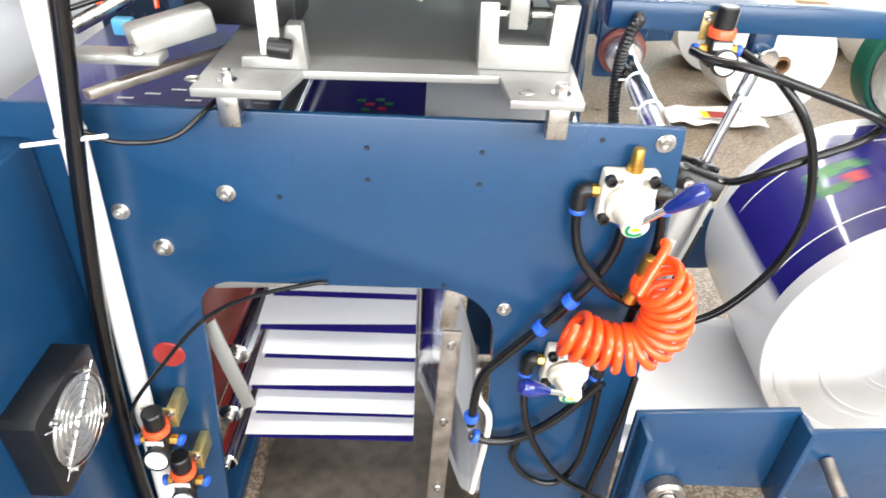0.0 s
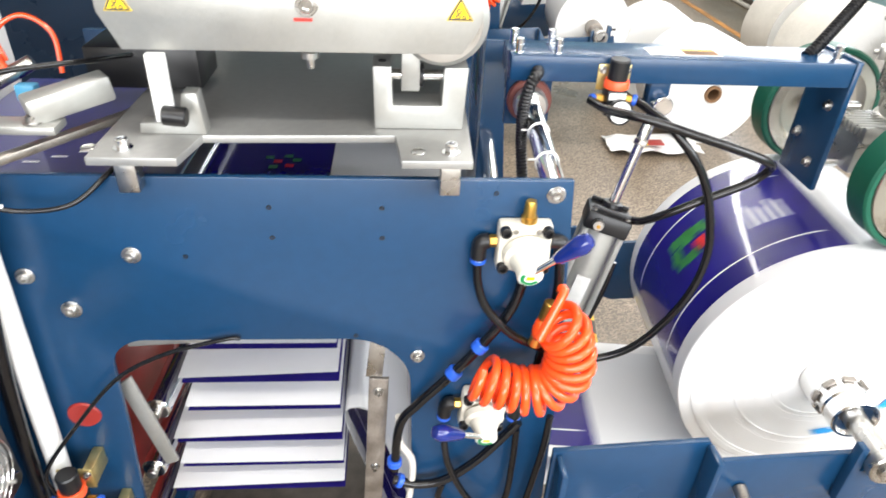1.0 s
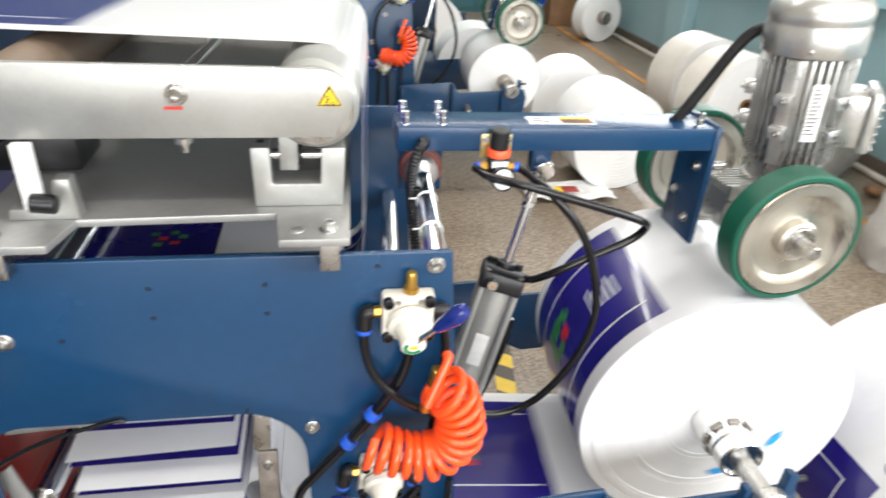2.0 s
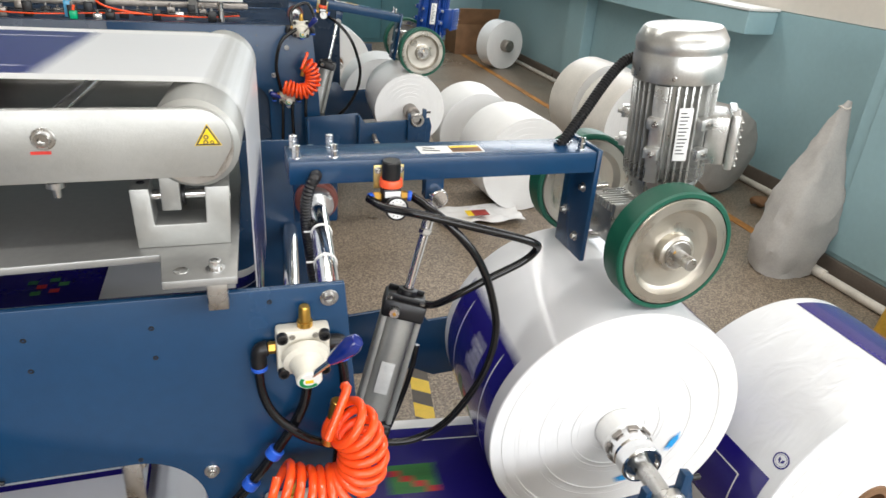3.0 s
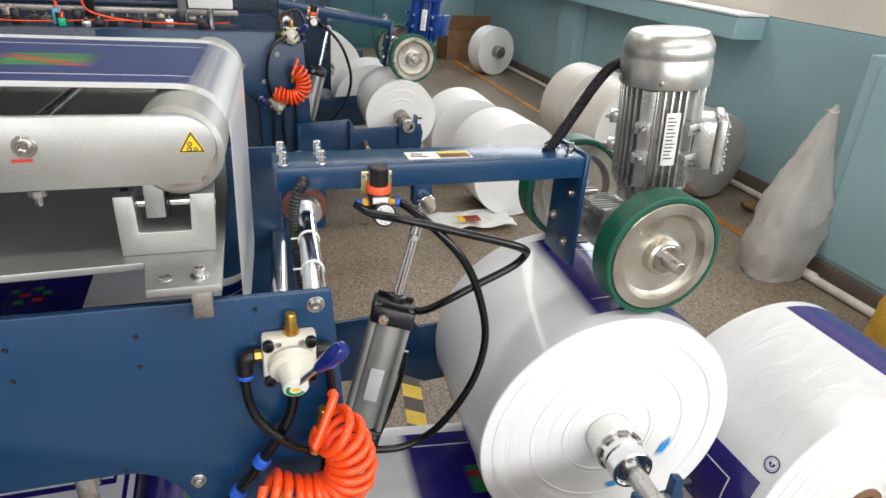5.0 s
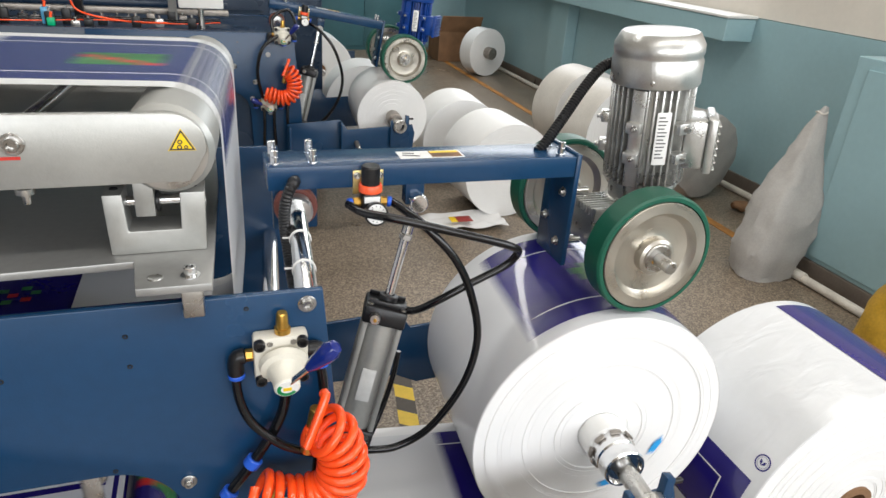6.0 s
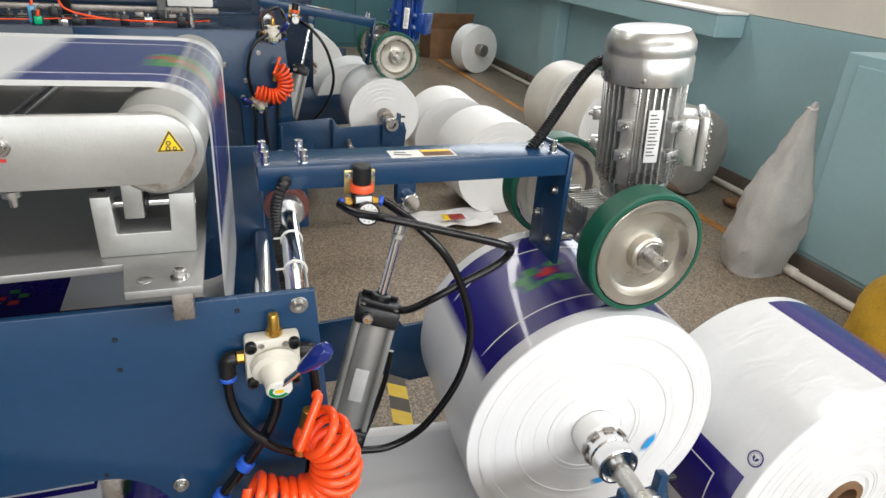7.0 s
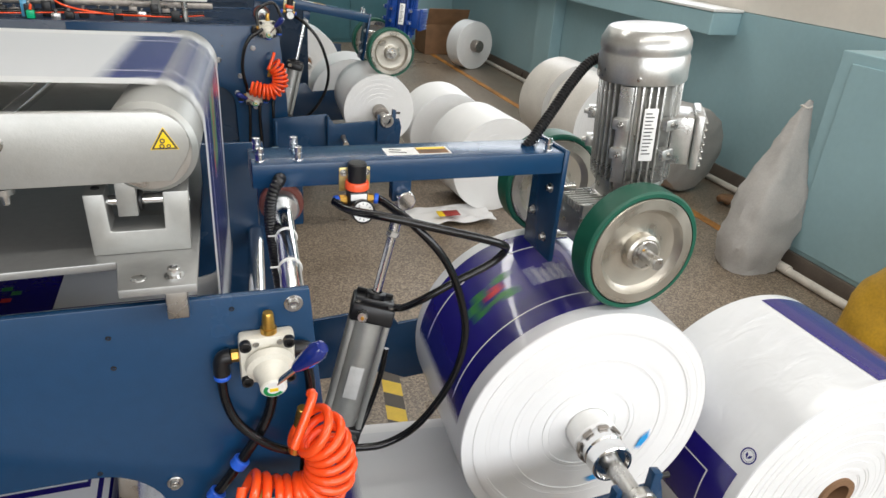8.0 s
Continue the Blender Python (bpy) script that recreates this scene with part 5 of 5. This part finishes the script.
# slide clamp and dark bracket before the feed unit
clamp = thing("slide_clamp", "bare aluminium slide clamp on a bar", "clamp", at=(-0.385, 0.0, 0.80))
part("slot_plate", box(-0.135, 0.02, 0.005, 0.045, 0.040, 0.052, 0.003), alu, clamp)
part("block", box(-0.05, 0.06, -0.02, 0.02, 0.0, 0.036, 0.005, pose(0.02, 0.06, 0.055, 0, -8, 38)), alu, clamp)
part("post", rod((-0.12, 0.025, -0.014), (-0.12, 0.025, 0.0395), 0.014), chrome, clamp)
for p in ((-0.12, 0.025, 0.0525), (-0.012, 0.02, 0.0525)):
    b = lathe([(0.012, 0), (0.012, 0.002), (0.008, 0.002), (0.008, 0.010), (0.005, 0.0105), (0.0045, 0.006), (0, 0.006)], p, (0, 0, 1), 18)
    part("bolt", b, steel, clamp)
part("guide_bar", box(-0.008, 0.008, -0.16, 0.16, 0.0, 0.012, 0.002, pose(0.03, 0.09, 0.012, 0, 0, -34)), rusty_steel, clamp)
black_box = thing("sensor_box", "matt black sensor housing above the film", "sensor", at=(-0.33, 0.24, 0.86))
part("body", box(-0.06, 0.11, -0.05, 0.06, -0.02, 0.045, 0.005), black_plastic, black_box)
part("arm", box(-0.02, 0.02, 0.0605, 0.16, 0.0, 0.04, 0.003), black_plastic, black_box)
sens = thing("photo_sensor", "small orange-cabled photo sensor on a rod", "sensor", at=(-0.50, 0.20, 0.85))
part("barrel", rod((-0.06, -0.02, -0.02), (0.02, 0.02, 0.02), 0.012), steel, sens)
part("cable", sweep(spline([(-0.02, 0.02, 0.02), (-0.03, 0.03, 0.06), (0.01, 0.04, 0.085), (0.05, 0.04, 0.06), (0.055, 0.03, 0.0)], 8), 0.004, 10), orange_tube, sens)
part("plug", rod((-0.01, 0.0, 0.0), (-0.03, 0.01, 0.03), 0.008), orange_plastic, sens)
part("clip", box(0.0, 0.03, -0.02, 0.0, -0.03, -0.005, 0.003), display_blue, sens)
in_web = thing("film_web", "printed film running flat under the feed unit", "plastic film")
part("run", sheet([(-0.66, 0.735), (-0.5, 0.735), (-0.2, 0.735), (0.18, 0.735)], 0.10, 0.53), print_blue, in_web, "deep blue printed film")
part("run_edge", sheet([(-0.66, 0.7352), (-0.2, 0.7352), (0.18, 0.7352)], 0.07, 0.099), white_film, in_web)
part("clear_part", sheet([(-0.02, 0.7365), (0.06, 0.7365), (0.18, 0.7365)], 0.10, 0.53), grey_film, in_web)
for x, y, m_ in ((-0.13, 0.165, print_green), (-0.115, 0.150, print_red), (-0.12, 0.13, print_green), (-0.10, 0.17, print_green), (-0.095, 0.135, print_red), (-0.085, 0.155, print_green)):
    part("print_spot", sheet([(x, 0.7358), (x + 0.014, 0.7358)], y, y + 0.012), m_, in_web)
for k in range(7):
    part("print_spot", sheet([(-0.50 + 0.035 * k, 0.7358), (-0.475 + 0.035 * k, 0.7358)], 0.14 + 0.02 * (k % 3), 0.146 + 0.02 * (k % 3)), white_film, in_web)
nip = thing("guide_roller", "polished chrome guide roller under the feed unit", "roller", "guide rollers", at=(-0.215, 0.013, 0.760))
part("tube", rod((0, 0.004, 0), (0, 0.70, 0), 0.016, 24), chrome, nip)
part("end_cap", lathe([(0, -0.004), (0.011, -0.004), (0.012, 0.003), (0, 0.003)], (0, 0.001, 0), (0, -1, 0), 20), cast_alu, nip)
table = thing("side_table", "white worktop beside the machine", "table")
part("top", box(-2.2, -0.86, 0.02, 0.66, 0.735, 0.760, 0.004), white_paint, table)
part("leg", box(-0.94, -0.90, 0.05, 0.09, FLOOR, 0.7345, 0.003), blue_paint, table)
part("leg", box(-0.94, -0.90, 0.58, 0.62, FLOOR, 0.7345, 0.003), blue_paint, table)

# ---- the machine behind ----
DX, DY = 0.21, 2.70
copy_thing(near_stand, pose(DX + 0.05, DY, UP - 0.019))


def shifted(ob, dx=DX, dy=DY, dz=0.03):
    return copy_thing(ob, Matrix.Translation((dx, dy, dz)) @ ob.matrix_basis)


# its pressing arm hangs lower, turned about the pivot tube, as its roll is smaller
PIVOT = Vector((0.344, 0.0, 0.757 + UP))
SWING = Matrix.Translation(Vector((DX, DY, 0.02)) + PIVOT) @ pose(0, 0, 0, 0, 9.0, 0) @ Matrix.Translation(-PIVOT)
for ob in (near_arm, *near_wheels):
    copy_thing(ob, SWING @ ob.matrix_basis)
copy_thing(near_reg, SWING @ near_reg.matrix_basis)
far_motor = gear_motor(motor_blue, "bright blue electric gear motor on the far machine")
far_motor.matrix_world = SWING @ far_motor.matrix_basis
shifted(near_cyl, dx=0.20, dz=-0.03)
far_body = thing("bag_machine", "dark navy painted body of the machine behind", "machine body")
part("side", box(-2.6, 0.52, 2.716, 2.75, FLOOR, 0.770, 0.004), navy_paint, far_body)
part("bed", box(-2.6, 0.52, 2.752, 3.7, 0.68, 0.76, 0.004), navy_paint, far_body)
part("back", box(-2.6, 0.90, 3.72, 3.76, FLOOR, 1.45, 0.004), navy_paint, far_body)
for x in (-1.2, -0.42, 0.02):
    part("upright", box(x - 0.02, x + 0.02, 3.0, 3.04, 0.761, 1.45, 0.003), black_plastic if x < 0 else alu, far_body)
part("rail", box(-2.6, 0.3, 3.1, 3.13, 0.79, 0.82, 0.003), rusty_steel, far_body)
part("rail", box(-2.6, 0.3, 3.35, 3.38, 0.80, 0.83, 0.003), navy_paint, far_body)
for x, z in ((0.47, 0.66), (0.40, 0.52), (0.47, 0.36), (0.30, 0.60)):
    bolt(far_body, (x, 2.699, z), (0, -1, 0), 0.008, 0.013)
rnd = random.Random(5)
for k in range(34):
    x = -1.6 + 0.052 * k
    g = thing("fixture", "small metal fitting on the bed of the far machine", "fitting", "fixtures", at=(x, 2.77 + 0.3 * rnd.random(), 0.761))
    h = 0.02 + 0.06 * rnd.random()
    part("block", box(-0.02, 0.02, -0.015, 0.015, 0, h, 0.003), rnd.choice((rusty_steel, steel, black_plastic, black_plastic)), g)
    part("screw", rod((0, 0, h), (0, 0, h + 0.015), 0.007, 10), steel, g)
for x, m_ in ((-0.50, led_green), (-0.53, display_blue)):
    g = thing("connector", "small green plug connector" if m_ is led_green else "small blue plug connector", "connector", at=(x, 2.745 if m_ is led_green else 2.80, 0.771))
    part("body", box(-0.016, 0.016, -0.014, 0.014, -0.0005, 0.035 if m_ is led_green else 0.075, 0.004), m_, g)
    part("lead", rod((0, 0, 0.036 if m_ is led_green else 0.0755), (0.004, 0.01, 0.060 if m_ is led_green else 0.10), 0.006, 10), orange_tube, g)
hose("signal_cable", [(-0.53, 2.81, 0.87), (-0.56, 2.82, 0.93), (-0.50, 2.83, 0.98), (-0.43, 2.84, 0.94), (-0.40, 2.85, 0.83), (-0.2, 2.85, 0.785), (0.0, 2.85, 0.78)], 0.005, orange_tube, "orange signal cable looping over the far bed", "cable", "cables")
for y in (2.80, 2.86, 2.93):
    hose("signal_cable", [(-1.5, y, 0.785), (-1.1, y + 0.03, 0.80), (-0.7, y - 0.02, 0.785), (-0.3, y + 0.03, 0.79), (0.05, y, 0.785), (0.25, y + 0.05, 0.79)], 0.0032, orange_tube if y < 2.82 else black_rubber, "thin cable lying along the far bed", "cable", "cables")
ctrl = thing("control_box", "white control box with a small blue display", "control box", at=(0.16, 2.76, 0.865))
part("case", box(-0.10, 0.11, 0.0, 0.10, 0.0, 0.16, 0.006), white_paint, ctrl)
part("display", box(-0.06, 0.01, -0.003, -0.0005, 0.045, 0.085, 0.001), display_blue, ctrl)
part("button", box(0.02, 0.045, -0.004, -0.0005, 0.05, 0.075, 0.001), red_mark, ctrl)
part("foot", rod((0, 0.05, -0.1035), (0, 0.05, -0.0005), 0.015), steel, ctrl)
far_roll = film_roll("unwinding_roll", "small white film roll on the far machine", (1.165, 2.80, 0.300), 0.205, 0.46, 0.04, 0.02, 21, turn=(0, 0, -4), seg=64)
part("chuck", rod((0, -0.10, 0), (0, 0.0, 0), 0.042, 20), rusty_steel, far_roll)
part("shaft", rod((0, -0.20, 0), (0, -0.1005, 0), 0.0215, 16), steel, far_roll)
film_roll("film_roll", "narrow white film roll behind the far roll", (1.165, 3.55, 0.18), 0.27, 0.30, 0.04, 0.02, 23, turn=(0, 0, -4), seg=56)
far_car = carrier(blue_paint, "blue painted carrier arms of the far machine")
far_car.location += Vector((0.18, DY, 0.035))
shifted(next(o for o in scene.objects if o.name == "coil_hose"), dx=0.235, dz=0.01)
shifted(loop_hose, dx=0.20, dz=-0.02)
shifted(top_valve, dx=0.27, dz=0.07)
shifted(low_valve, dx=0.225, dz=0.07)
for dx_ in (0.0, 0.05, 0.12):
    hose("air_hose", [(0.44 + dx_, 2.68, 0.42), (0.435 + dx_, 2.665, 0.30), (0.43 + dx_ * 1.2, 2.67, 0.15), (0.44 + dx_, 2.68, -0.10)], 0.0085, black_rubber, "black air hose hanging on the far plate")
hose("air_hose", [(0.52, 2.66, 0.76), (0.44, 2.64, 0.70), (0.41, 2.64, 0.58), (0.43, 2.66, 0.45)], 0.0085, black_rubber, "black air hose beside the far spiral hose")
hose("air_hose", [(0.62, 2.70, 0.80), (0.58, 2.70, 0.88), (0.50, 2.70, 0.84), (0.50, 2.69, 0.76)], 0.0075, black_rubber, "black air hose arching over the far valve")
film_roll("film_roll", "white film roll behind the far machine", (1.10, 5.2, 0.10), 0.30, 0.4, 0.05, 0.035, 31, seg=56)
rack = thing("roll_rack", "navy steel rack holding a roll", "rack")
part("plate", box(0.70, 1.50, 5.62, 5.65, FLOOR, 0.2, 0.004), navy_paint, rack)
part("shaft", rod((1.10, 5.05, 0.10), (1.10, 5.62, 0.10), 0.03), steel, rack)


# ---- what moves ----
def motions():
    """The roll turns once a second; its outer layer, peeled off as it turns, lags a little."""
    x, y, z = ROLL_AT
    rows = [(0.1 * k, pose(x, y, z + UP, 0, (36.0 * k + 180.0) % 360, ROLL_YAW)) for k in range(81)]
    walk(roll, rows)
    lag = 180.0 / 0.535 - 360.0
    first = 0.0 - (180.0 / 0.535) * 8.0
    walk(skin, [(0.1 * k, pose(0, 0, 0, 0, (first - 38 - 180 + lag * 0.1 * k) % 360, 0)) for k in range(81)])
    walk(top_roller, [(0.05 * k, pose(0.142, 0.036, 0.996 + UP, 0, -80.0 * k, -4.5)) for k in range(161)])
    for w, wx, wy in ((near_wheels[0], 1.043, 0.140), (near_wheels[1], 1.043, 0.530)):
        walk(w, [(0.1 * k, pose(wx, wy, 0.708 + UP, 0, -85.9 * k, 0)) for k in range(81)])
    walk(steel_bar, [(0.05 * k, pose(0.025, 0, -0.300 + UP, 0, -2.4 - 4.2 * math.cos(2 * math.pi * (0.05 * k - 0.2) / 0.535), 0)) for k in range(161)])
    run_chain(top_chain, LOOP / 3 * (0.25 - 0.5) + 0.185, 8.0)
    run_chain(low_chain, 0.471, 4.0)
    run_chain(side_chain, -0.22, 0.2)


motions()
